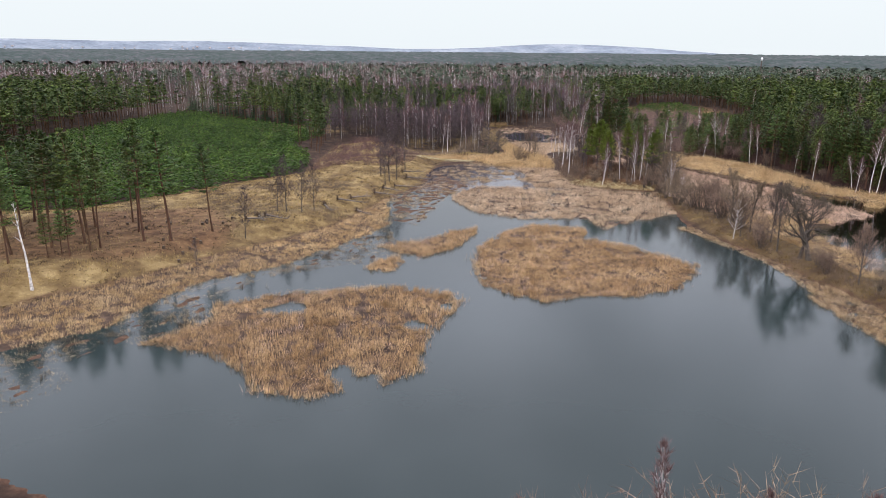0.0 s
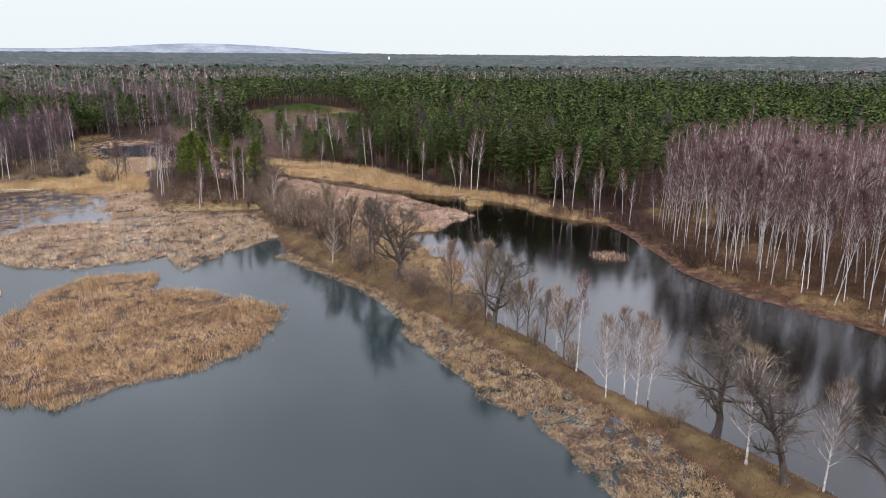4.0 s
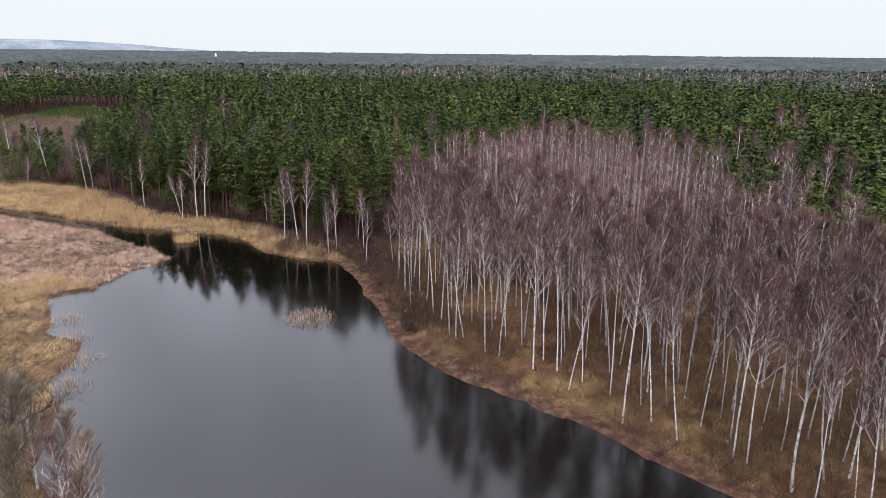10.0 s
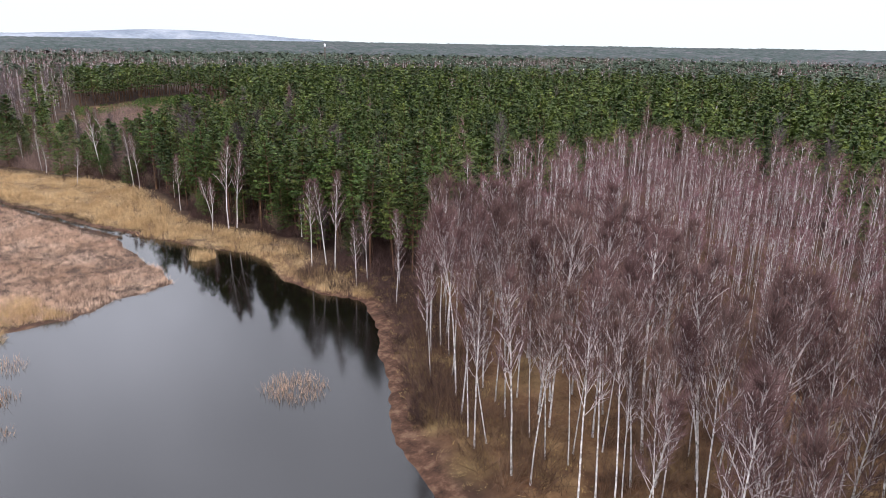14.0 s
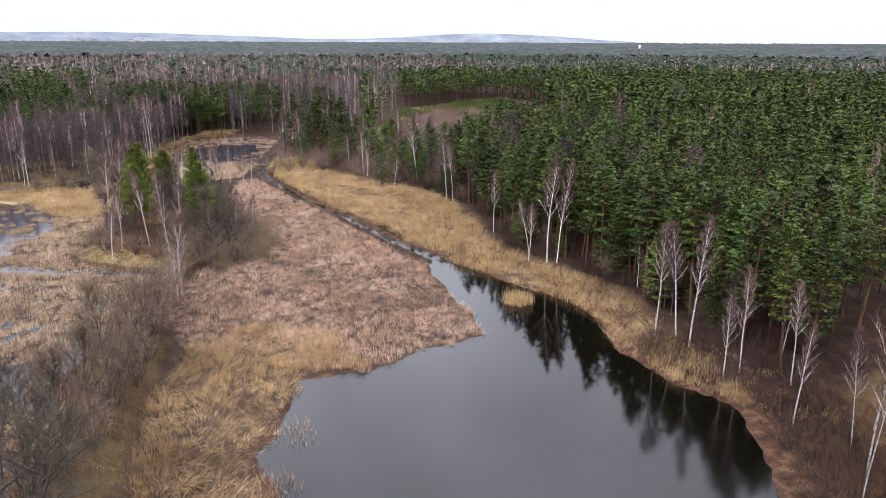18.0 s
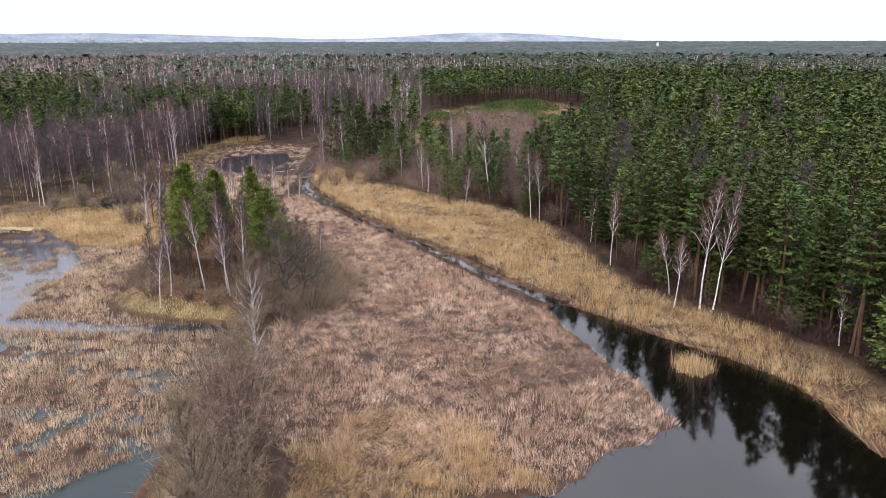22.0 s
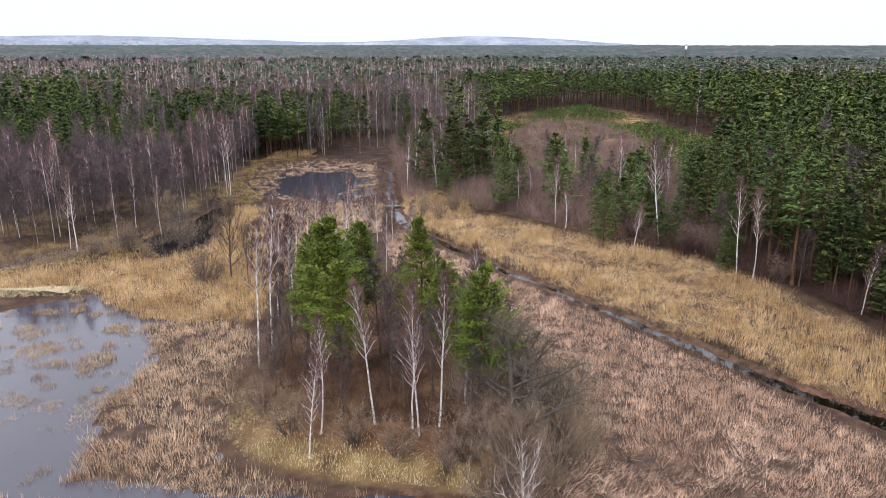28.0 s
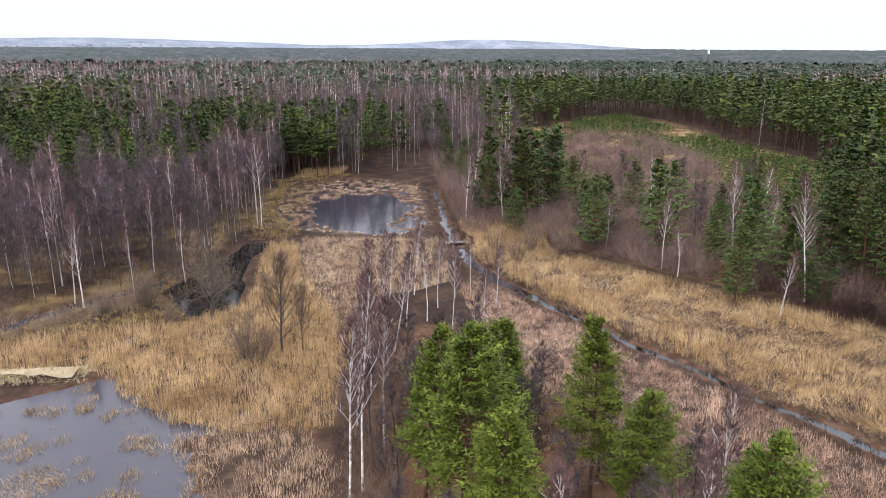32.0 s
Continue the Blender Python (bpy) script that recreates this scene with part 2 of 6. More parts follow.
M_ROOF = material("town_roofs", [(0.32, 0.22, 0.19), (0.45, 0.38, 0.36)], 0.05, 0.8)
# the hills' distance haze is mixed into these pale blue-grey stops
M_HILL = material("haze_tinted_hills", [(0.14, 0.168, 0.205), (0.20, 0.230, 0.268), (0.28, 0.305, 0.335)], 0.006, 1.0, fine=0.15, stretch=(1, 1, 4))
# dark far canopy; its blue-grey cast is aerial haze put into the colour
M_FARWOOD = material("haze_tinted_woods", [(0.014, 0.026, 0.022), (0.028, 0.044, 0.038), (0.052, 0.060, 0.058), (0.090, 0.082, 0.088)], 0.014, 0.95, fine=0.35)


def water_material(name, deep, shallow, rough, ior=1.333, calm=None):
    """Still water; calm names the y past which the surface lies sheltered and smooth."""
    m = bpy.data.materials.new(name)
    m.use_nodes = True
    n, l = m.node_tree.nodes, m.node_tree.links
    b = n["Principled BSDF"]
    b.inputs["IOR"].default_value = ior
    b.inputs["Roughness"].default_value = rough
    co = n.new("ShaderNodeTexCoord")
    no = n.new("ShaderNodeTexNoise")
    no.inputs["Scale"].default_value = 0.03
    no.inputs["Detail"].default_value = 3
    l.new(co.outputs["Object"], no.inputs["Vector"])
    rp = n.new("ShaderNodeValToRGB")
    rp.color_ramp.elements[0].position, rp.color_ramp.elements[1].position = 0.35, 0.65
    rp.color_ramp.elements[0].color, rp.color_ramp.elements[1].color = (*deep, 1), (*shallow, 1)
    l.new(no.outputs["Fac"], rp.inputs["Fac"])
    l.new(rp.outputs["Color"], b.inputs["Base Color"])
    if calm:
        se = n.new("ShaderNodeSeparateXYZ")
        l.new(co.outputs["Object"], se.inputs[0])
        wind = n.new("ShaderNodeMapRange")
        wind.interpolation_type = "SMOOTHSTEP"
        for key, val in (("From Min", calm - 45), ("From Max", calm), ("To Min", rough), ("To Max", 0.05)):
            wind.inputs[key].default_value = val
        l.new(se.outputs["Y"], wind.inputs["Value"])
        l.new(wind.outputs["Result"], b.inputs["Roughness"])
    rip = n.new("ShaderNodeTexNoise")
    rip.inputs["Scale"].default_value = 1.6
    rip.inputs["Detail"].default_value = 3
    l.new(co.outputs["Object"], rip.inputs["Vector"])
    bp = n.new("ShaderNodeBump")
    bp.inputs["Strength"].default_value = 0.03
    bp.inputs["Distance"].default_value = 0.1
    l.new(rip.outputs["Fac"], bp.inputs["Height"])
    l.new(bp.outputs["Normal"], b.inputs["Normal"])
    return m


M_WATER_W = water_material("grey_pond_water", (0.012, 0.021, 0.021), (0.018, 0.028, 0.028), 0.11, 1.28)
M_WATER_E = water_material("peaty_pond_water", (0.0028, 0.0024, 0.0016), (0.0036, 0.0030, 0.0020), 0.13, 1.48, 168)


def ground_material():
    """Forest litter, dry grass, reed litter and bare mud, mixed by what grows there."""
    m = bpy.data.materials.new("ground_cover")
    m.use_nodes = True
    n, l = m.node_tree.nodes, m.node_tree.links
    b = n["Principled BSDF"]
    b.inputs["Roughness"].default_value = 0.95
    b.inputs["Specular IOR Level"].default_value = 0.15
    co = n.new("ShaderNodeTexCoord")

    def layer(stops, scale):
        a = n.new("ShaderNodeTexNoise")
        a.inputs["Scale"].default_value = scale
        a.inputs["Detail"].default_value = 8
        a.inputs["Roughness"].default_value = 0.72
        l.new(co.outputs["Object"], a.inputs["Vector"])
        r = n.new("ShaderNodeValToRGB")
        r.color_ramp.elements.new(0.5)
        for e, p, c in zip(r.color_ramp.elements, (0.33, 0.5, 0.67), stops):
            e.position, e.color = p, (*c, 1)
        l.new(a.outputs["Fac"], r.inputs["Fac"])
        return r.outputs["Color"], a

    litter, ln = layer([(0.014, 0.009, 0.007), (0.040, 0.023, 0.016), (0.092, 0.056, 0.033)], 0.22)
    grass, gn = layer([(0.062, 0.036, 0.019), (0.180, 0.120, 0.052), (0.330, 0.240, 0.112)], 0.2)
    reed, rn = layer([(0.022, 0.014, 0.010), (0.062, 0.039, 0.028), (0.140, 0.095, 0.068)], 0.5)
    mud, mn = layer([(0.022, 0.013, 0.009), (0.080, 0.041, 0.026), (0.170, 0.104, 0.066)], 0.6)
    at = n.new("ShaderNodeAttribute")
    at.attribute_name = "cover"
    sp = n.new("ShaderNodeSeparateColor")
    l.new(at.outputs["Color"], sp.inputs["Color"])
    leaves, _ = layer([(0.050, 0.026, 0.014), (0.125, 0.066, 0.034), (0.225, 0.135, 0.070)], 0.35)
    fallen = n.new("ShaderNodeMix")
    fallen.data_type = "RGBA"
    l.new(at.outputs["Alpha"], fallen.inputs[0])
    l.new(litter, fallen.inputs[6])
    l.new(leaves, fallen.inputs[7])
    out = fallen.outputs[2]
    for chan, col in (("Red", grass), ("Green", reed), ("Blue", mud)):
        mx = n.new("ShaderNodeMix")
        mx.data_type = "RGBA"
        l.new(sp.outputs[chan], mx.inputs[0])
        l.new(out, mx.inputs[6])
        l.new(col, mx.inputs[7])
        out = mx.outputs[2]
    l.new(out, b.inputs["Base Color"])
    bp = n.new("ShaderNodeBump")
    bp.inputs["Strength"].default_value = 0.6
    bp.inputs["Distance"].default_value = 0.4
    l.new(rn.outputs["Fac"], bp.inputs["Height"])
    l.new(bp.outputs["Normal"], b.inputs["Normal"])
    return m


M_GROUND = ground_material()


# ---- geometry helpers ----
rng = np.random.default_rng(7)


def mesh_of(name, V, F, mats, MI=None, NRM=None):
    """A triangle mesh from arrays."""
    me = bpy.data.meshes.new(name)
    V, F = np.asarray(V, np.float32), np.asarray(F, np.int32)
    me.vertices.add(len(V))
    me.vertices.foreach_set("co", V.ravel())
    me.loops.add(F.size)
    me.loops.foreach_set("vertex_index", F.ravel())
    me.polygons.add(len(F))
    me.polygons.foreach_set("loop_start", np.arange(len(F), dtype=np.int32) * 3)
    for m in mats:
        me.materials.append(m)
    if MI is not None:
        me.polygons.foreach_set("material_index", np.asarray(MI, np.int32))
    if NRM is not None:
        at = me.attributes.new("custom_normal", "FLOAT_VECTOR", "POINT")
        at.data.foreach_set("vector", np.asarray(NRM, np.float32).ravel())
    me.update(calc_edges=True)
    return me


def flat_normals(V, F):
    """A normal for each vertex, from the faces round it."""
    n = np.cross(V[F[:, 1]] - V[F[:, 0]], V[F[:, 2]] - V[F[:, 0]])
    N = np.zeros_like(V)
    for k in range(3):
        np.add.at(N, F[:, k], n)
    return N / (np.linalg.norm(N, axis=1)[:, None] + 1e-9)


class Geo:
    """Collects triangles."""

    def __init__(self):
        self.v, self.f, self.m, self.n, self.nv = [], [], [], 0, []

    def add(self, v, f, m=0):
        v, f = np.asarray(v, float), np.asarray(f, int)
        self.v.append(v)
        self.f.append(f + self.n)
        self.m.append(np.full(len(f), m))
        self.n += len(v)
        return self

    def arrays(self):
        return np.vstack(self.v), np.vstack(self.f), np.concatenate(self.m)

    def mesh(self, name, mats):
        V, F, MI = self.arrays()
        return mesh_of(name, V, F, mats, MI)


def tube(pts, radii, sides=5, cap=False):
    pts = np.asarray(pts, float)
    n = len(pts)
    d = np.gradient(pts, axis=0)
    d /= np.linalg.norm(d, axis=1)[:, None] + 1e-9
    up = np.where(np.abs(d[:, 2:3]) > 0.9, [[1.0, 0, 0]], [[0, 0, 1.0]])
    a = np.cross(d, up)
    a /= np.linalg.norm(a, axis=1)[:, None] + 1e-9
    b = np.cross(d, a)
    w = np.arange(sides) * 2 * np.pi / sides
    ring = a[:, None, :] * np.cos(w)[None, :, None] + b[:, None, :] * np.sin(w)[None, :, None]
    V = (pts[:, None, :] + ring * np.asarray(radii)[:, None, None]).reshape(-1, 3)
    F = []
    for i in range(n - 1):
        for j in range(sides):
            p, q = i * sides + j, i * sides + (j + 1) % sides
            F += [(p, q, p + sides), (q, q + sides, p + sides)]
    if cap:
        for j in range(1, sides - 1):
            F += [((n - 1) * sides, (n - 1) * sides + j, (n - 1) * sides + j + 1), (0, j + 1, j)]
    return V, np.array(F)


def unit(v):
    return v / (np.linalg.norm(v, axis=-1, keepdims=True) + 1e-9)


def blades(base, tip, width, r):
    """One slim triangle from each base to each tip."""
    k = len(base)
    side = unit(np.cross(tip - base, r.normal(size=(k, 3)))) * np.asarray(width).reshape(-1, 1) / 2
    V = np.stack([base - side, base + side, tip], 1).reshape(-1, 3)
    return V, np.arange(3 * k).reshape(-1, 3)


def value_noise(x, y, seed=0):
    xi, yi = np.floor(x).astype(np.int64), np.floor(y).astype(np.int64)
    fx, fy = x - xi, y - yi
    fx, fy = fx * fx * (3 - 2 * fx), fy * fy * (3 - 2 * fy)

    def h(a, b):
        k = (a * 374761393 + b * 668265263 + seed * 974634777) & 0xFFFFFFFF
        k = ((k ^ (k >> 13)) * 1274126177) & 0xFFFFFFFF
        return ((k ^ (k >> 16)) & 0xFFFF) / 65535.0

    return (h(xi, yi) * (1 - fx) + h(xi + 1, yi) * fx) * (1 - fy) + (h(xi, yi + 1) * (1 - fx) + h(xi + 1, yi + 1) * fx) * fy


def fbm(x, y, seed=0, octaves=4):
    s, a, t = 0, 0.5, 0
    for i in range(octaves):
        s = s + a * value_noise(x * 2 ** i, y * 2 ** i, seed + i)
        t += a
        a *= 0.55
    return s / t


def smooth(x):
    x = np.clip(x, 0, 1)
    return x * x * (3 - 2 * x)


def sdist(x, y, poly):
    """Distance from the outline, positive inside."""
    x, y = np.asarray(x, float), np.asarray(y, float)
    best, inside = np.full(x.shape, 1e9), np.zeros(x.shape, bool)
    for (ax, ay), (bx, by) in zip(poly, poly[1:] + poly[:1]):
        ex, ey = bx - ax, by - ay
        t = np.clip(((x - ax) * ex + (y - ay) * ey) / (ex * ex + ey * ey + 1e-9), 0, 1)
        best = np.minimum(best, (x - ax - t * ex) ** 2 + (y - ay - t * ey) ** 2)
        if ay != by:
            inside ^= ((ay > y) != (by > y)) & (x < (bx - ax) * (y - ay) / (by - ay) + ax)
    return np.where(inside, 1, -1) * np.sqrt(best)


# ---- the plan, in metres ----
POND_W = [(-72, 100), (-64, 111), (-57, 117), (-47, 129), (-40, 140), (-33, 146), (-23, 162), (-13, 193), (-4, 215), (-1, 245), (4, 252), (10, 257),
          (17, 261), (28, 250), (38, 252), (43, 240), (42, 226), (43, 216), (47, 211), (53, 207), (60, 206), (65, 203), (65, 188), (62, 172), (61, 160),
          (65, 144), (69, 131), (70, 118), (73, 108), (74, 92), (75, 79), (77, 70), (75, 60), (77, 46), (60, 43), (30, 45), (0, 42), (-34, 55), (-60, 66)]
POND_E = [(84, 60), (83, 68), (81, 76), (79, 84), (81, 99), (79, 108), (82, 116), (84, 122), (84, 129), (89, 134), (90, 140), (87, 147), (90, 155), (89, 162),
          (98, 163), (106, 169), (114, 173), (112, 187), (109, 204), (108.5, 207), (111, 209), (116, 202), (124.5, 190.8), (128.5, 185), (131.5, 181), (132, 176), (130, 167),
          (134, 156), (139, 150), (135, 138), (130, 125), (126, 115), (124, 101), (127, 88), (128, 78), (128, 67), (130, 57), (134, 40), (134, 5), (90, 5), (85, 40)]
BROOK = [(112, 207.5, 1.3), (102.5, 222, 0.7), (95, 237.5, 0.55), (86, 254.5, 0.5), (74.5, 277.5, 0.6), (67, 295, 1.1), (64.4, 312, 0.9), (64.9, 345, 0.7), (65.9, 368, 0.7)]
CREEK = [(x - w * 0.9, y - w * 0.4) for x, y, w in BROOK] + [(x + w * 0.9, y + w * 0.4) for x, y, w in BROOK[::-1]]
POOL_N = [(34, 354), (42, 364), (55, 363), (58, 345), (51, 331), (58, 323), (44, 325), (36, 334)]
MUD_N = [(27, 377), (43, 388), (62, 376), (61, 329), (53, 321), (32, 326), (26, 345)]
DITCH = [(27, 319), (25.5, 304), (27, 281), (21, 280), (15, 290), (17, 297), (21, 304), (23, 318)]
ISLE_1 = [(-42, 90), (-39, 94), (-35, 99), (-36, 106), (-28, 112), (-21, 114), (-7, 116), (3, 113), (5, 108), (1, 99), (-1, 92), (-2, 82), (-6, 78), (-8, 81),
          (-13, 81), (-11, 76), (-15, 74), (-23, 76), (-25, 81), (-30, 86), (-34, 88)]
ISLE_2 = [(-13, 142), (-4, 147), (10, 160), (10, 154), (4, 140), (-3, 133)]
ISLE_3 = [(-14, 126), (-9, 137), (-6, 132), (-8, 123)]
ISLE_4 = [(7, 132), (10, 143), (17, 157), (24, 162), (36, 158), (33, 150), (42, 144), (52, 129), (44, 115), (35, 111), (26, 111), (18, 108), (13, 112), (9, 116)]
ISLE_5 = [(4, 196), (13, 213), (32, 208), (66, 202), (63, 175), (52, 168), (40, 158), (38, 168), (22, 168), (10, 176)]
MARSH_W = [(-72, 100), (-64, 111), (-57, 117), (-47, 129), (-40, 140), (-33, 146), (-23, 162), (-13, 193), (-11, 160), (-20, 143), (-30, 127), (-41, 118), (-45, 108), (-49, 96), (-60, 87), (-75, 84)]
SHALLOWS_W = [(-75, 84), (-60, 87), (-49, 96), (-45, 108), (-41, 118), (-30, 127), (-20, 143), (-11, 160), (-7, 145), (-11, 130), (-22, 127), (-31, 119), (-36, 112), (-35, 99), (-42, 91), (-50, 84), (-45, 78), (-49, 71), (-70, 68)]
SHALLOWS_N = [(-11, 165), (-13, 193), (-4, 215), (0, 245), (6, 252), (20, 222), (12, 213), (4, 197), (0, 180), (-4, 160)]
MARSH_N = [(27, 247), (31, 235), (29, 222), (31, 211), (46, 207), (60, 205), (50, 209), (44, 214), (43, 226), (44, 240), (38, 250)]
POOL_W = [(4, 251), (10, 257), (17, 260), (27, 246), (31, 234), (29, 221), (31, 210), (14, 214), (6, 225), (0, 244)]
BELT = [(58, 160), (62, 146), (66, 132), (67, 118), (64, 110), (65, 97), (64, 87), (66, 80), (66, 74), (65, 60), (66, 46), (76, 48), (75, 60), (77, 70), (75, 79),
        (74, 92), (73, 108), (70, 118), (69, 131), (65, 144), (62, 160)]
FIELD = [(90, 165), (98, 163), (106, 169), (114, 173), (112, 186), (108, 205), (100, 221), (93, 236), (84, 253), (72, 277), (65, 294), (61, 286), (62, 264), (70, 240),
         (72, 216), (68, 203), (68, 188), (74, 172), (82, 168)]
LODGED = [(84, 120), (84, 129), (89, 135), (87, 147), (90, 156), (90, 164), (98, 164), (93, 176), (82, 180), (74, 172), (74, 155), (77, 138), (78, 120)]
STRIP_E = [(140, 150), (134, 157), (130, 167), (132, 177), (128.5, 185), (124.5, 191), (115.5, 203), (107, 214), (104, 224), (96, 239), (87, 256), (76, 278), (67, 302), (67, 318), (78, 311),
           (102, 279), (116, 266), (122, 242), (123, 213), (129, 203), (136, 192), (139, 183), (138, 170), (141, 158)]
GOLD_N = [(14, 263), (24, 251), (34, 246), (43, 247), (45, 262), (42, 280), (36, 296), (33, 318), (28, 316), (29, 283), (20, 276), (4, 273), (-6, 268), (2, 263)]
TAN_N = [(45, 262), (46, 282), (61, 290), (62, 318), (36, 321), (33, 318), (36, 296), (42, 280)]
RILL_W = [(-34, 262), (-16, 267), (-3, 275.4), (4, 284), (14.5, 294.6), (14.5, 297), (3, 286.6), (-4, 277.6), (-17, 269), (-35, 264)]
KNOLL = [(43, 217), (42, 226), (44, 240), (46, 258), (52, 272), (60, 272), (64, 256), (71, 240), (73, 215), (66, 205), (55, 208), (47, 212)]
MEADOW_W = [(-72, 100), (-57, 117), (-40, 140), (-23, 162), (-13, 193), (-4, 215), (-1, 245), (4, 262), (-8, 285), (-30, 325), (-42, 300), (-44, 230), (-64, 208), (-89, 173), (-112, 166),
            (-115, 95)]
PLANTATION = [(-160, 175), (-107, 166), (-89, 173), (-70, 191), (-64, 208), (-44, 230), (-46, 261), (-61, 297), (-53, 344), (-95, 385), (-150, 430), (-165, 340)]
CAUSEWAY = [(65, 146), (69, 131), (70, 118), (73, 108), (74, 92), (75, 79), (77, 70), (75, 60), (77, 44), (86, 44), (84, 60), (81, 76), (79, 84), (81, 99), (79, 108), (82, 116),
            (80, 135), (76, 150), (72, 170), (68, 200), (63, 203), (63, 170)]
BIRCH_WOOD = [(131, 40), (130, 88), (129, 112), (136, 128), (143, 142), (149, 147), (168, 158), (190, 169), (204, 173), (246, 192), (252, 184), (230, 160), (224, 134), (206, 113), (186, 96), (170, 78), (167, 40)]
SHORE_E = [(127.5, 113), (131.5, 124), (136.5, 137), (141, 150), (136, 157), (132.5, 164), (134, 172), (140, 170), (147, 166), (150, 150), (146, 138), (140, 124), (134, 110)]
CLEARING = [(100, 345), (104, 412), (117, 502), (188, 560), (204, 505), (190, 440), (194, 394), (186, 356), (168, 340), (128, 322)]
THICKET = [(108, 358), (112, 400), (124, 450), (146, 482), (164, 452), (160, 395), (146, 362), (126, 346)]
SCRUB_NE = [(68, 318), (80, 313), (104, 281), (118, 268), (135, 290), (150, 352), (110, 350), (98, 345), (92, 400), (70, 420), (68, 350)]
ALDER_WOOD = [(-6, 281), (8, 290), (14, 303), (22, 322), (24, 345), (25, 385), (40, 392), (0, 384), (-60, 392), (-110, 380), (-60, 330), (-34, 326), (-10, 290)]
WATERS = (POND_W, POND_E, CREEK, POOL_N, DITCH, RILL_W)
# outline, ground above the water, how patchy
BEDS = ((ISLE_1, 0.05, 0.12), (ISLE_2, 0.04, 0.1), (ISLE_3, 0.02, 0.1), (ISLE_4, 0.04, 0.14), (ISLE_5, 0.03, 0.4), (MARSH_W, 0.06, 0.1), (SHALLOWS_W, -0.07, 0.5), (SHALLOWS_N, 0.0, 0.75),
        (MARSH_N, 0.05, 0.12), (POOL_W, -0.3, 0.5), (BELT, 0.03, 0.3), (FIELD, 0.14, 0.1), (LODGED, 0.14, 0.1), (STRIP_E, 0.22, 0.2), (GOLD_N, 0.2, 0.15), (TAN_N, 0.16, 0.15), (MUD_N, 0.02, 0.3), (DITCH, -0.45, 0.35))
TUFTS = ((121.2, 185.2, 2.5, 1.0), (120, 128, 4.0, 0.75), (90.5, 150, 2.6, 0.4), (89.5, 141, 2.6, 0.5), (88.5, 133, 3.0, 0.5), (86, 126, 2.6, 0.5))


HOLES = ((-23, 105, 2.6), (-25.5, 104, 1.8), (-3, 98, 2.0), (2, 106, 1.6), (-12, 82, 1.8))
FELLED = [(-86, 122), (-60, 124), (-44, 138), (-44, 152), (-56, 168), (-92, 160)]


def tussocks(poly, n, seed, small, large):
    """Random small tufts inside an outline."""
    r, out = np.random.default_rng(seed), []
    xs, ys = [p[0] for p in poly], [p[1] for p in poly]
    x, y = r.uniform(min(xs), max(xs), 6 * n), r.uniform(min(ys), max(ys), 6 * n)
    ok = (sdist(x, y, poly) > 0.5) & (fbm(x * 0.12, y * 0.12, seed) > 0.45)
    for a, b in list(zip(x[ok], y[ok]))[:n]:
        out.append((a, b, small + (large - small) * r.random() ** 2.2, r.uniform(0.5, 1.0)))
    return tuple(out)


def ground_height(x, y):
    wx = x + 2.4 * (fbm(x * 0.22, y * 0.22, 3) - 0.5)
    wy = y + 2.4 * (fbm(x * 0.22, y * 0.22, 9) - 0.5)
    w = np.full(x.shape, -1e9)
    for p in WATERS:
        if p is not CREEK:
            w = np.maximum(w, sdist(wx, wy, p))
    w = np.maximum(w, sdist(x + 0.85 * (wx - x), y + 0.85 * (wy - y), CREEK) + 0.05)
    land = 0.12 + 0.9 * smooth(-w / 9) + 0.5 * (fbm(x * 0.07, y * 0.07, 5) - 0.5) * smooth(-w / 6)
    bed = -0.12 - 1.3 * smooth(w / 4)
    k = smooth((w + 0.5) / 1.0)
    h = land * (1 - k) + bed * k
    ragged = fbm(x * 0.6, y * 0.6, 17, 3)
    crumbs = fbm(x * 1.3, y * 1.3, 27, 3)
    for p, level, patchy in BEDS:
        k = smooth((sdist(wx, wy, p) + 0.5) / 1.2)
        if p is DITCH:
            k = k * 0.9
        if p is MUD_N:
            k = k * (1 - smooth(sdist(wx, wy, POOL_N) / 1.5 + 0.4))
        if p in (FIELD, LODGED, STRIP_E, GOLD_N, TAN_N):
            k = k * (h > -0.05) + 0 * k
        h = h * (1 - k) + k * (level + patchy * ((crumbs if p in (SHALLOWS_W, SHALLOWS_N) else ragged) - 0.5))
    for cx, cy, r in HOLES:
        k = smooth((r - np.hypot(wx - cx, wy - cy)) / 1.2 + 0.5)
        h = h * (1 - k) - 0.2 * k
    for cx, cy, r, dens in TUFTS[:1]:
        k = smooth((r - np.hypot(wx - cx, wy - cy) + 0.3))
        h = h * (1 - k) + k * 0.05
    h = h + 1.1 * smooth(sdist(x, y, KNOLL) / 7) + 0.55 * smooth(sdist(x, y, CAUSEWAY) / 2.5)
    h = h + 1.6 * smooth(sdist(x, y, MEADOW_W) / 12) + 2.0 * smooth((-x - 90) / 60) + 1.2 * smooth((x - 135) / 40) * (w < 0)
    return h, w


def axis(a, b, step, lo, hi):
    mid = np.arange(a, b + step, step)
    out, s = [], step
    left, right = [a], [mid[-1]]
    while left[-1] > lo:
        s *= 1.16
        left.append(left[-1] - s)
    s = step
    while right[-1] < hi:
        s *= 1.16
        right.append(right[-1] + s)
    return np.concatenate([np.array(left[:0:-1]), mid, np.array(right[1:])])


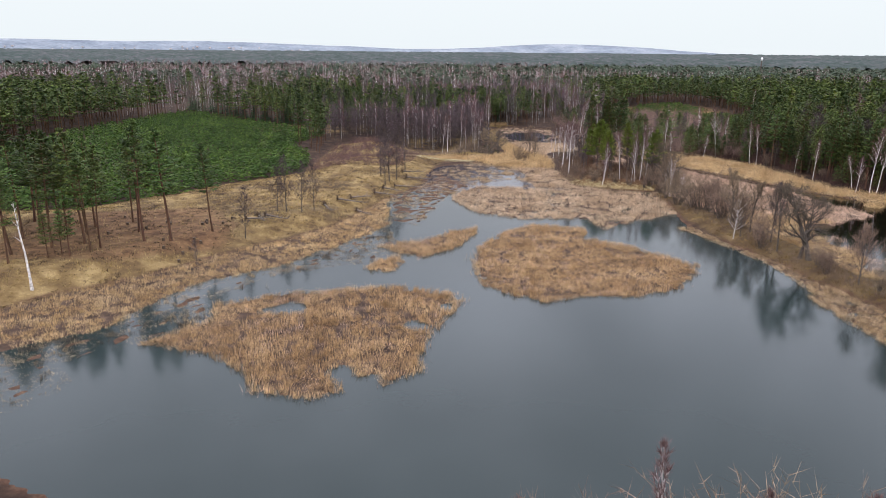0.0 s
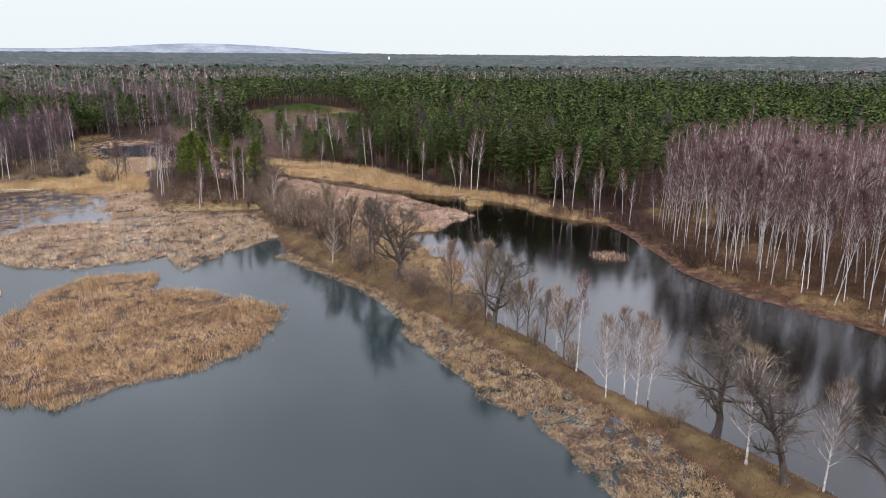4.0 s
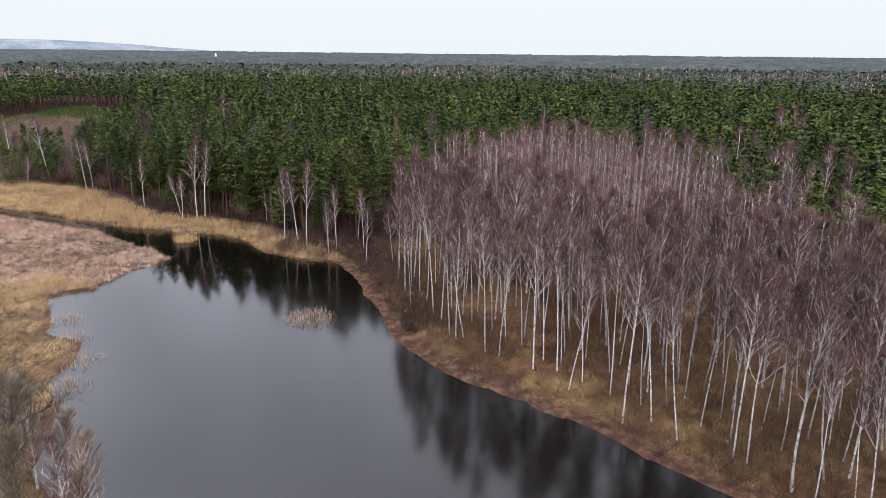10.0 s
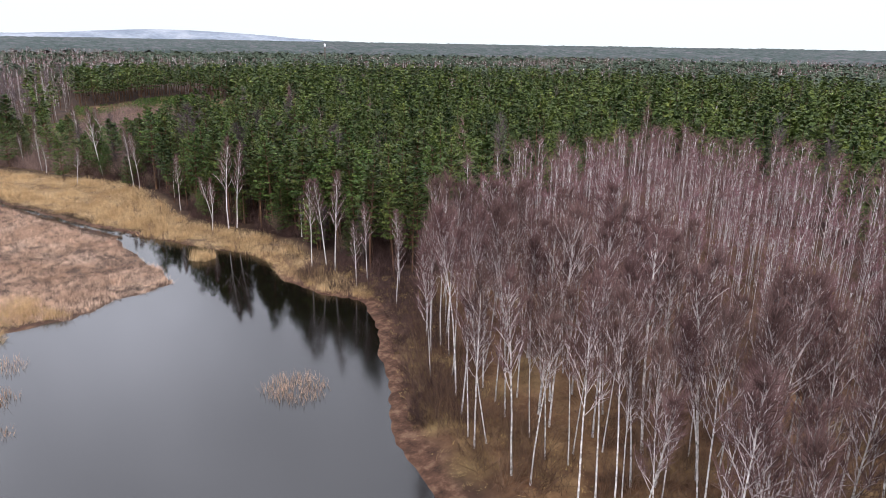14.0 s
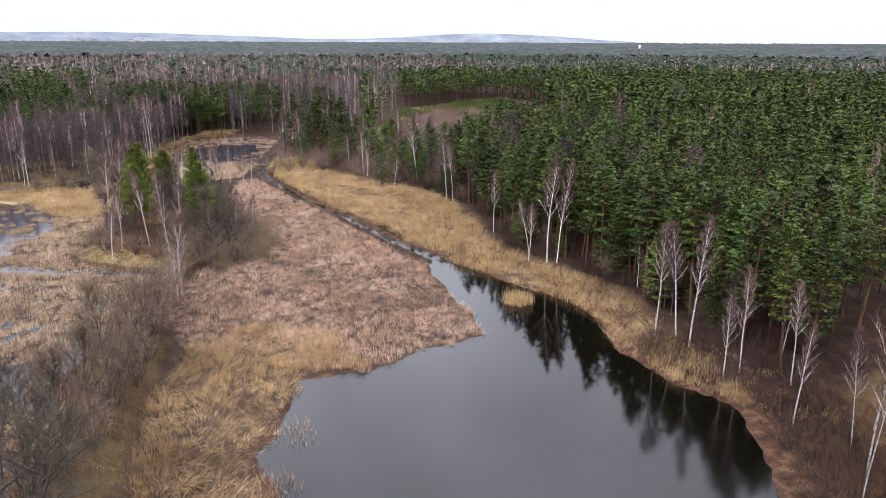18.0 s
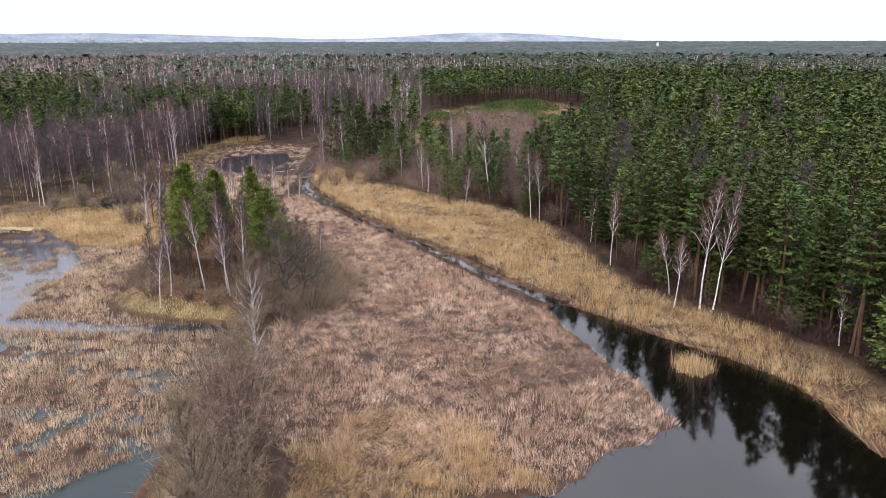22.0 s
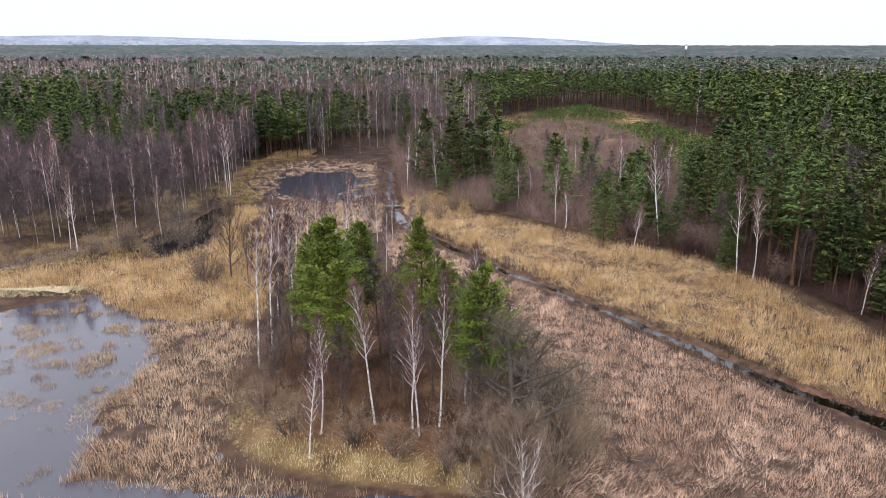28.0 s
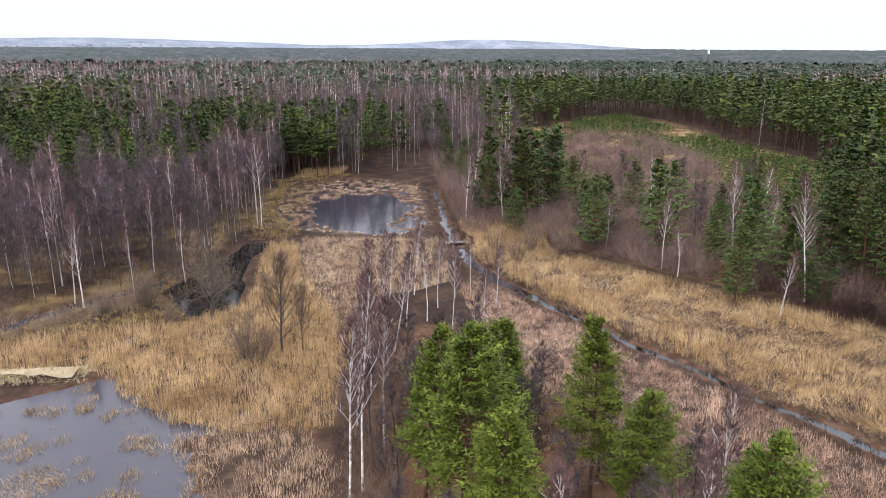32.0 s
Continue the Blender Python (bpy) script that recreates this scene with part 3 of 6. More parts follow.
def build_ground():
    xs, ys = axis(-85, 160, 1.25, -5200, 5200), axis(38, 400, 1.45, -1500, 5200)
    # finer about the brook
    xs = np.sort(np.concatenate([xs, (xs[1:] + xs[:-1])[(xs[1:] > 60) & (xs[1:] < 114)] / 2]))
    ys = np.sort(np.concatenate([ys, (ys[1:] + ys[:-1])[(ys[1:] > 205) & (ys[1:] < 322)] / 2]))
    X, Y = np.meshgrid(xs, ys)
    x, y = X.ravel(), Y.ravel()
    z, w = ground_height(x, y)
    nx, ny = len(xs), len(ys)
    i = (np.arange(ny - 1)[:, None] * nx + np.arange(nx - 1)[None, :]).ravel()
    F = np.concatenate([np.stack([i, i + 1, i + nx + 1], 1), np.stack([i, i + nx + 1, i + nx], 1)])
    me = mesh_of("ground", np.stack([x, y, z], 1), F, [M_GROUND])
    grass = np.maximum.reduce([smooth(sdist(x, y, p) / 3 + 0.5) for p in (MEADOW_W, CLEARING, GOLD_N, STRIP_E)] + [0.45 * smooth(sdist(x, y, CAUSEWAY) / 3 + 0.5)])
    rim = sdist(x, y, KNOLL)
    grass = np.maximum(grass, smooth(rim / 1.5 + 0.4) * smooth((3.5 - rim) / 1.5 + 0.4) * (y < 232))
    shore = sdist(x, y, BIRCH_WOOD)
    warm = np.maximum.reduce([smooth((shore + 3) / 6), smooth(sdist(x, y, FELLED) / 4 + 0.5), 0.8 * smooth(sdist(x, y, KNOLL) / 4)])
    grass = np.maximum(grass, 0.85 * smooth((shore + 4) / 4) * smooth((30 - shore) / 22) * smooth((fbm(x * 0.2, y * 0.2, 77) - 0.44) / 0.15))
    grass = np.maximum(grass, 0.75 * smooth(sdist(x, y, ALDER_WOOD) / 4 + 0.5) * smooth((fbm(x * 0.12, y * 0.12, 79) - 0.4) / 0.15))
    grass = np.maximum(grass, 0.5 * smooth(sdist(x, y, SCRUB_NE) / 4 + 0.5))
    grass *= 1 - 0.8 * smooth(sdist(x, y, FELLED) / 4 + 0.5)
    grass *= 0.35 + 0.65 * smooth((fbm(x * 0.09, y * 0.09, 31) - 0.3) / 0.25)
    reed = np.maximum.reduce([smooth(sdist(x, y, p) / 2 + 0.5) for p, _, _ in BEDS])
    mud = smooth((w + 4.2) / 2.2) * (x > 120) * (y < 185) + smooth((w + 1.4) / 1.0) * (1 - reed) + 0.35 * smooth(sdist(x, y, MUD_N) / 4)
    shallow = np.maximum(smooth(sdist(x, y, SHALLOWS_W) / 2), smooth(sdist(x, y, SHALLOWS_N) / 2))
    mud = np.maximum(mud, smooth((sdist(x, y, CREEK) + 1.3) / 0.7))
    mud = np.maximum(np.maximum(mud, 0.65 * shallow), smooth(sdist(x, y, DITCH) / 2 + 0.7))
    col = np.stack([np.clip(grass, 0, 1), np.clip(reed, 0, 1), np.clip(mud, 0, 1), np.clip(warm, 0, 1)], 1).astype(np.float32)
    at = me.color_attributes.new("cover", "FLOAT_COLOR", "POINT")
    at.data.foreach_set("color", col.ravel())
    me.polygons.foreach_set("use_smooth", np.ones(len(F), bool))
    return tagged(new("ground", me), "ground of leaf litter, dry straw-coloured grass and bare mud", "ground", kind="structure")


build_ground()


def water_sheet(name, x0, y0, x1, y1, mat, label):
    z = 0.02 if mat is M_WATER_D else 0.0
    V = [(x0, y0, z), (x1, y0, z), (x1, y1, z), (x0, y1, z)]
    return tagged(new(name, mesh_of(name, V, [(0, 1, 2), (0, 2, 3)], [mat])), label, "water", kind="structure")


M_WATER_N = water_material("shallow_pool_water", (0.034, 0.031, 0.040), (0.040, 0.036, 0.046), 0.10, 1.40)
M_WATER_D = water_material("black_ditch_water", (0.004, 0.0035, 0.003), (0.007, 0.006, 0.005), 0.08, 1.4)
water_sheet("water_1", -130, -60, 71.5, 205, M_WATER_W, "calm grey-green pond water among reed islands")
water_sheet("water_3", -130, 205, 71.5, 420, M_WATER_N, "still shallow lilac-grey marsh water between tussocks")
water_sheet("water_4", 13, 279, 28.5, 321, M_WATER_D, "black standing water in the overgrown ditch")
water_sheet("water_2", 71.5, -60, 150, 420, M_WATER_E, "calm dark peaty pond water reflecting the sky")


# ---- plants: building blocks ----
def crooked(p, d, length, n, wobble, r, lift=0.0):
    """Points along a limb that wanders and bends up or down."""
    pts, d = [np.array(p, float)], np.array(d, float)
    for _ in range(n):
        d = unit(d + r.normal(size=3) * wobble + np.array([0, 0, lift]))
        pts.append(pts[-1] + d * length / n)
    return np.array(pts)


def bare_tree(seed, H, r0, first, limbs, reach, rise, wob, subs, twigs, twig_len, sides=6, lean=0.03, lift=0.08, fork=0.0, tidy=0.0, fat=1.0):
    """Trunk, branches and twigs of a leafless tree, as three collections of triangles."""
    r = np.random.default_rng(seed)
    trunk, branch, twig = Geo(), Geo(), Geo()
    d0 = unit(np.array([r.normal() * lean, r.normal() * lean, 1.0]))
    n = 9
    pts = crooked((0, 0, -0.3), d0, H + 0.3, n, 0.022 if fork == 0 else 0.07, r, 0.03)
    rad = r0 * (1 - np.linspace(0, 1, n + 1)) ** (0.55 if tidy else 0.8) + 0.012
    rad[0] *= 1.35
    trunk.add(*tube(pts, rad, sides))
    tb, tt, tw = [], [], []
    for i in range(limbs):
        u = first + (1 - first) * ((i + r.random()) / limbs) ** 0.9 * 0.97
        k = u * n
        j = min(int(k), n - 1)
        p = pts[j] + (pts[j + 1] - pts[j]) * (k - j)
        a = i * 2.4 + r.normal() * 0.5
        v = (u - first) / (1 - first)
        L = reach * (0.45 + 0.55 * np.sin(np.pi * min(1, 0.28 + 0.72 * v)) ** 0.8) * r.uniform(0.7, 1.15) * (1 - 0.55 * v ** 2)
        d = unit(np.array([np.cos(a), np.sin(a), rise * (0.7 + 0.8 * v)]))
        m = 4 if fork else 3
        lp = crooked(p, d, L, m, wob, r, lift)
        rl = np.interp(k, range(n + 1), rad) * (0.72 if fork else 0.55)
        rr = np.linspace(max(rl, 0.03), 0.014, m + 1)
        branch.add(*tube(lp, rr, 4 if rl > 0.06 else 3))
        for s in range(subs):
            q = r.uniform(0.22, 1.0) * m
            jj = min(int(q), m - 1)
            bp = lp[jj] + (lp[jj + 1] - lp[jj]) * (q - jj)
            sd = unit(unit(lp[jj + 1] - lp[jj]) + r.normal(size=3) * (0.42 if tidy else 0.75) + np.array([0, 0, 0.25 + tidy * 0.3]))
            SL = L * r.uniform(0.22, 0.45)
            sp = crooked(bp, sd, SL, 2, wob, r, lift)
            if fork:
                branch.add(*tube(sp, np.linspace(max(0.014, rr[jj] * 0.5), 0.008, 3), 3))
            else:
                branch.add(*blades(sp[[0, 0]], sp[[2, 2]], np.full(2, 0.050), r))
            for _ in range(twigs):
                g = r.uniform(0.15, 1.0) * 2
                g0 = min(int(g), 1)
                b = sp[g0] + (sp[g0 + 1] - sp[g0]) * (g - g0)
                tb.append(b)
                tt.append(b + unit(sd + r.normal(size=3) * (0.45 if tidy else 0.7) + np.array([0, 0, 0.15 + tidy * 0.2])) * twig_len * r.uniform(0.5, 1.2))
                tw.append(r.uniform(0.024, 0.042) * fat)
    for _ in range(limbs):
        b = pts[-1 - r.integers(0, 3)] + r.normal(size=3) * 0.1
        tb.append(b)
        tt.append(b + unit(r.normal(size=3) * 0.5 + np.array([0, 0, 0.8])) * twig_len)
        tw.append(0.03)
    twig.add(*blades(np.array(tb), np.array(tt), np.array(tw), r))
    return trunk, branch, twig


def thing(name, label, category, parts, group=""):
    """An empty with one mesh for each part: (name, mesh)."""
    e = tagged(new(name), label, category, group)
    for pn, me in parts:
        o = new(pn, me)
        o.parent = e
    return e


def pine_geo(seed, H, first=0.42, whorls=11, spread=2.3, limbs=5, needles=14, size=0.55, thin=0.0, width=0.3, puff=0.0):
    """A pine: trunk, branches in whorls, and a flat pad of needle sprays along the outer part of each branch."""
    r = np.random.default_rng(seed)
    trunk, branch, crown = Geo(), Geo(), Geo()
    n = 8
    pts = crooked((0, 0, -0.3), unit(np.array([r.normal() * 0.02, r.normal() * 0.02, 1])), H + 0.1, n, 0.02, r, 0.02)
    rad = 0.19 * (H / 18) * (1 - np.linspace(0, 1, n + 1)) ** 0.75 + 0.02
    rad[0] *= 1.3
    trunk.add(*tube(pts, rad, 6))
    lop = r.uniform(0, 6.28)
    for w in range(whorls):
        u = first + (1 - first) * (w + r.uniform(0.2, 0.8)) / whorls
        k = u * n
        j = min(int(k), n - 1)
        p = pts[j] + (pts[j + 1] - pts[j]) * (k - j)
        v = (u - first) / (1 - first)
        turn = r.uniform(0, 6.28)
        for b in range(limbs if v < 0.8 else max(3, limbs - 2)):
            if r.random() < thin:
                continue
            a = turn + 6.28 * b / limbs + r.normal() * 0.3
            L = spread * ((1 - v ** 1.5) ** 0.85 * (0.6 + 0.4 * min(1, v * 4)) + 0.12) * r.uniform(0.62, 1.15) * (1 + 0.18 * np.cos(a - lop))
            d = unit(np.array([np.cos(a), np.sin(a), 0.22 + 0.95 * v ** 1.3 + r.normal() * 0.10]))
            tip = p + d * L
            branch.add(*tube([p, p + d * L * 0.5 - np.array([0, 0, 0.04 * L]), tip], [0.045, 0.03, 0.01], 3))
            q = r.uniform(0.30, 1.05, needles) ** 0.8
            side = unit(np.array([-d[1], d[0], 0.0]))
            off = r.normal(size=needles) * (0.12 + 0.26 * q) * L * 0.75
            c = p + d * (L * q)[:, None] + side * off[:, None]
            c[:, 2] += 0.10 * L * (1 - (off / (0.5 * L + 0.1)) ** 2).clip(-1, 1) + r.normal(size=needles) * (0.10 * size + 0.16 * puff)
            t = unit(np.array([d[0], d[1], 0.0]) * 0.7 + side * (off / (0.4 * L + 0.1))[:, None] + r.normal(size=(needles, 3)) * np.array([0.5, 0.5, 0.22]) + np.array([0, 0, 0.55 * v - 0.24]))
            t = unit(t + puff * (r.normal(size=(needles, 3)) * 0.55 + np.array([0, 0, 0.45])))
            wv = unit(np.cross(t, np.array([0, 0, 1.0]) + r.normal(size=(needles, 3)) * 0.45))
            S = size * r.uniform(0.7, 1.3, (needles, 1))
            W = S * width * r.uniform(0.8, 1.25, (needles, 1))
            V = np.stack([c - t * S * 0.45 - wv * W, c - t * S * 0.45 + wv * W, c + t * S * 0.6], 1)
            g = np.cross(V[:, 1] - V[:, 0], V[:, 2] - V[:, 0])
            turned = g[:, 2] < 0
            V[turned] = V[turned][:, ::-1]
            g[turned] *= -1
            nn = unit(unit(g) * 0.6 + unit(np.array([d[0], d[1], 0.5 + v])) * 0.4)
            crown.add(V.reshape(-1, 3), np.arange(3 * needles).reshape(-1, 3))
            crown.nv.append(np.repeat(nn, 3, 0))
    return trunk, branch, crown


def spruce_geo(seed, H, rows=14, per=9):
    r = np.random.default_rng(seed)
    trunk, crown = Geo(), Geo()
    trunk.add(*tube([(0, 0, -0.2), (0, 0, H * 0.5), (0, 0, H)], [0.16, 0.1, 0.02], 5))
    B, T = [], []
    for i in range(rows):
        u = (i + 0.3) / rows
        for k in range(per):
            a = r.uniform(0, 6.28)
            L = 0.21 * H * (1 - u) ** 0.9 * r.uniform(0.75, 1.15) + 0.15
            p = np.array([0, 0, H * (0.06 + 0.94 * u)])
            e = p + np.array([np.cos(a) * L, np.sin(a) * L, -0.28 * L + 0.1])
            B.append(p)
            T.append(e)
    B, T = np.array(B), np.array(T)
    side = unit(np.cross(T - B, [0, 0, 1.0])) * 0.2 * np.linalg.norm(T - B, axis=1)[:, None]
    mid = B + (T - B) * 0.6
    V = np.stack([B, mid - side, T, mid + side], 1).reshape(-1, 3)
    i = np.arange(len(B))[:, None] * 4
    crown.add(V, np.vstack([i + [0, 1, 2], i + [0, 2, 3]]))
    return trunk, crown


def shrub_geo(seed, H, stems=16, subs=7, twigs=7, spread=0.55):
    """A many-stemmed bush with no leaves."""
    r = np.random.default_rng(seed)
    stem, twig = Geo(), Geo()
    tb, tt, tw = [], [], []
    for i in range(stems):
        a, o = r.uniform(0, 6.28), r.uniform(0, 0.12) * H
        d = unit(np.array([np.cos(a) * spread, np.sin(a) * spread, 1.0]) * np.array([r.uniform(0.3, 1.3)] * 2 + [1]))
        L = H * r.uniform(0.65, 1.08)
        p = crooked((np.cos(a) * o, np.sin(a) * o, -0.2), d, L, 4, 0.12, r, 0.05)
        stem.add(*tube(p, np.linspace(0.045, 0.01, 5), 3))
        for s in range(subs):
            q = r.uniform(0.25, 1.0) * 4
            j = min(int(q), 3)
            b = p[j] + (p[j + 1] - p[j]) * (q - j)
            sd = unit(d + r.normal(size=3) * 0.6)
            e = b + sd * H * r.uniform(0.12, 0.3)
            tb.append(b)
            tt.append(e)
            tw.append(0.04)
            for _ in range(twigs):
                g = b + (e - b) * r.uniform(0.1, 1)
                tb.append(g)
                tt.append(g + unit(sd + r.normal(size=3) * 0.8) * H * r.uniform(0.06, 0.16))
                tw.append(0.028)
    twig.add(*blades(np.array(tb), np.array(tt), np.array(tw), r))
    return stem, twig


# ---- tree kinds, each built a few times and then copied ----
def bare_parts(kind, geo, bark, limb, twig):
    """Trunk and crown meshes of a leafless tree."""
    t, b, w = geo
    g = Geo()
    for k, p in enumerate((b, w)):
        V, F, _ = p.arrays()
        g.add(V, F, k)
    return [("trunk", t.mesh(kind + "_trunk", [bark])), ("crown", g.mesh(kind + "_crown", [limb, twig]))]


def pine_parts(geo, needles):
    t, b, c = geo
    g = Geo()
    for k, p in enumerate((b, c)):
        V, F, _ = p.arrays()
        g.add(V, F, k)
    V, F, MI = g.arrays()
    N = np.vstack([flat_normals(*b.arrays()[:2])] + c.nv)
    return [("trunk", t.mesh("pine_trunk", [M_BARK_PINE])), ("crown", mesh_of("pine_crown", V, F, [M_BARK_PINE, needles], MI, N))]


def tree_makers():
    kinds = {}
    kinds["birch"] = [(18.0, bare_parts("birch", bare_tree(100 + i, 18.0, 0.105, 0.34 + 0.03 * i, 26, 3.1, 1.9, 0.09, 6, 8, 0.95, lift=0.10, tidy=0.6, fat=1.5), M_BARK_BIRCH, M_BRANCH_BIRCH, M_TWIG_BIRCH)) for i in range(5)]
    kinds["slim_birch"] = [(18.0, bare_parts("birch", bare_tree(140 + i, 18.0, 0.066, 0.42 + 0.04 * i, 24, 3.3, 1.9, 0.10, 8, 6, 1.3, lift=0.10, lean=0.03, tidy=0.55, fat=1.4), M_BARK_BIRCH, M_BRANCH_BIRCH, M_TWIG_BIRCH)) for i in range(5)]
    kinds["alder"] = [(14.0, bare_parts("alder", bare_tree(200 + i, 14.0, 0.14, 0.22, 24, 3.2, 1.0, 0.13, 7, 9, 0.95, fat=1.35), M_BARK_DARK, M_BARK_DARK, M_TWIG_DARK)) for i in range(4)]
    kinds["oak"] = [(12.0, bare_parts("oak", bare_tree(300 + i, 12.0, 0.40, 0.2, 19, 7.0, 0.62, 0.24, 14, 14, 1.15, sides=8, lift=0.07, fork=1, fat=0.85), M_BARK_DARK, M_BARK_DARK, M_TWIG_OAK)) for i in range(3)]
    kinds["pine"] = [(18.0, pine_parts(pine_geo(400 + i, 18.0, 0.26 + 0.08 * (i % 3), 13, 2.7, 5, 20, 0.50, width=0.34), M_NEEDLE)) for i in range(6)]
    kinds["tall_pine"] = [(22.0, pine_parts(pine_geo(440 + i, 22.0, 0.42, 12, 3.6, 6, 24, 0.55, 0.08, 0.36), M_NEEDLE)) for i in range(3)]
    kinds["bright_pine"] = [(17.0, pine_parts(pine_geo(470 + i, 17.0, 0.34, 14, 3.5, 6, 140, 0.30, width=0.24, puff=0.8), M_NEEDLE_LIGHT)) for i in range(4)]
    kinds["bushy_pine"] = [(14.0, pine_parts(pine_geo(490 + i, 14.0, 0.12, 13, 3.6, 6, 26, 0.50, width=0.34), M_NEEDLE)) for i in range(3)]
    kinds["spruce"] = [(14.0, [("trunk", t.mesh("spruce_trunk", [M_BARK_DARK])), ("crown", c.mesh("spruce_crown", [M_SPRUCE]))]) for t, c in (spruce_geo(500 + i, 14.0) for i in range(2))]
    kinds["shrub"] = [(5.0, [("stem", s.mesh("shrub_stems", [M_BARK_DARK])), ("crown", w.mesh("shrub_crown", [M_TWIG_SHRUB]))]) for s, w in (shrub_geo(520 + i, 5.0, 22, 9, 9) for i in range(4))]
    kinds["young_birch"] = [(10.0, bare_parts("birch", bare_tree(600 + i, 10.0, 0.085, 0.16 + 0.04 * i, 30, 3.3, 1.35, 0.10, 7, 10, 0.95, lift=0.12, lean=0.05, tidy=0.45, fat=0.6), M_BARK_BIRCH, M_BRANCH_BIRCH, M_TWIG_SHRUB)) for i in range(3)]
    kinds["vase_alder"] = [(12.0, bare_parts("alder", bare_tree(620 + i, 12.0, 0.13, 0.18, 30, 5.0, 1.5, 0.10, 8, 14, 1.2, lift=0.10, tidy=0.5, fat=0.75), M_BARK_DARK, M_BARK_DARK, M_TWIG_SHRUB)) for i in range(2)]
    kinds["dead_birch"] = [(15.0, bare_parts("birch", bare_tree(560, 15.0, 0.2, 0.55, 10, 2.2, 1.6, 0.15, 1, 1, 0.3, lean=0.004), M_BARK_BIRCH, M_BARK_BIRCH, M_BARK_BIRCH))]
    return kinds


KINDS = tree_makers()
NAMES = {"birch": ("birch_tree", "bare white-barked birch with purplish twigs"), "slim_birch": ("birch_tree", "slender bare birch with pale trunk in a dense stand"),
         "alder": ("alder_tree", "bare grey-brown alder with dark trunk"), "oak": ("oak_tree", "bare spreading oak with crooked dark limbs"),
         "pine": ("pine_tree", "green pine with reddish trunk at the forest edge"), "bushy_pine": ("pine_tree", "bushy green pine among brown scrub"), "tall_pine": ("pine_tree", "tall pine with bare reddish trunk and thin crown"),
         "bright_pine": ("pine_tree", "bright green bushy pine on the wooded knoll"), "spruce": ("spruce_tree", "dark green conical spruce"),
         "young_birch": ("birch_tree", "thin young birch with fine pinkish twigs"), "vase_alder": ("alder_tree", "bare alder with upswept fine brown twigs"),
         "shrub": ("shrub", "leafless brown many-stemmed bush"), "dead_birch": ("birch_tree", "dead white birch with broken-off branches")}
MASTERS = {}


def plant(kind, x, y, h, where, r=rng):
    """One tree or bush of that kind, h metres high."""
    i = int(r.integers(0, len(KINDS[kind])))
    H, parts = KINDS[kind][i]
    s = h / H
    z = float(ground_height(np.array([float(x)]), np.array([float(y)]))[0][0])
    wide = s * r.uniform(0.9, 1.15)
    if kind in ("birch", "slim_birch"):
        wide = max(wide, 0.7)
    tilt = {"birch": 3.0, "slim_birch": 3.0}.get(kind, 1.5)
    m = pose(x, y, max(z, -0.05), r.normal() * tilt, r.normal() * tilt, r.uniform(0, 360)) @ Matrix.Diagonal((wide, wide, s, 1))
    name, label = NAMES[kind]
    if (kind, i, where) not in MASTERS:
        e = thing(name, label, name.split("_")[0] if name == "shrub" else name.replace("_", " "), parts, where)
        MASTERS[kind, i, where] = e
        e.matrix_basis = m
        return e
    e = copy_thing(MASTERS[kind, i, where], Matrix())
    e.matrix_basis = m
    return e


def scatter(x0, y0, x1, y1, step, seed, jitter=0.75):
    r = np.random.default_rng(seed)
    X, Y = np.meshgrid(np.arange(x0, x1, step), np.arange(y0, y1, step))
    X = X + (np.arange(X.shape[0]) % 2)[:, None] * step / 2
    x, y = X.ravel() + r.uniform(-jitter, jitter, X.size) * step / 2, Y.ravel() + r.uniform(-jitter, jitter, X.size) * step / 2
    return x, y, r


# ---- trees that stand by themselves ----
G_CAUSEWAY, G_KNOLL, G_EDGE, G_WEST, G_NORTH = "trees on the causeway", "trees on the knoll", "trees along the forest edge", "trees on the western bank", "trees by the northern marsh"
for x, y, h in ((82, 68, 12.5), (80, 58, 11), (85.5, 50, 12), (74, 130, 14.5), (76.5, 104.5, 11), (73, 131.5, 12)):
    plant("oak", x, y, h, G_CAUSEWAY)
for x, y, h in ((79, 88, 14), (77, 80, 10), (79, 77, 11), (79, 105, 10), (80.5, 80.5, 11), (82, 78, 10), (78, 109, 10), (81, 95, 9), (68, 196, 11), (69, 190, 8), (66.5, 148, 9), (79.5, 62, 12), (83, 56, 11), (83.5, 47, 11)):
    plant("birch" if h > 13.5 else "young_birch", x, y, h, G_CAUSEWAY)
for x, y, h in ((71, 137, 14), (75, 115, 10), (72, 142, 12), (71, 150, 11), (68, 148, 8), (67, 198, 11), (76, 106, 12), (70, 158, 12), (77, 99, 8), (82, 99, 7), (81, 102, 8), (80, 92, 8)):
    plant("alder" if h > 12.5 else "vase_alder", x, y, h, G_CAUSEWAY)
for x, y, h in ((71, 167, 10), (69, 174, 10), (70, 171, 9), (66, 183, 7), (72, 160, 8), (69, 140, 6), (73, 122, 5), (68, 178, 8), (71, 155, 8), (67, 188, 6), (69.5, 163, 8), (66, 193, 6), (74, 126, 5), (77, 112, 5),
                (80, 90, 4), (78, 96, 4), (79, 71, 3), (67, 201, 6), (72, 147, 6)):
    plant("shrub", x, y, h, G_CAUSEWAY)
for x, y, h in ((16, 41, 13.3), (22, 38, 12.6), (5, 37, 12.8), (27, 37, 12.6)):
    plant("birch", x, y, h, "trees on the southern shore")
for x, y, h in ((19, 38, 11.2), (12, 39, 10.4), (24, 39, 11.2), (30, 39, 10.4)):
    plant("shrub", x, y, h, "trees on the southern shore")
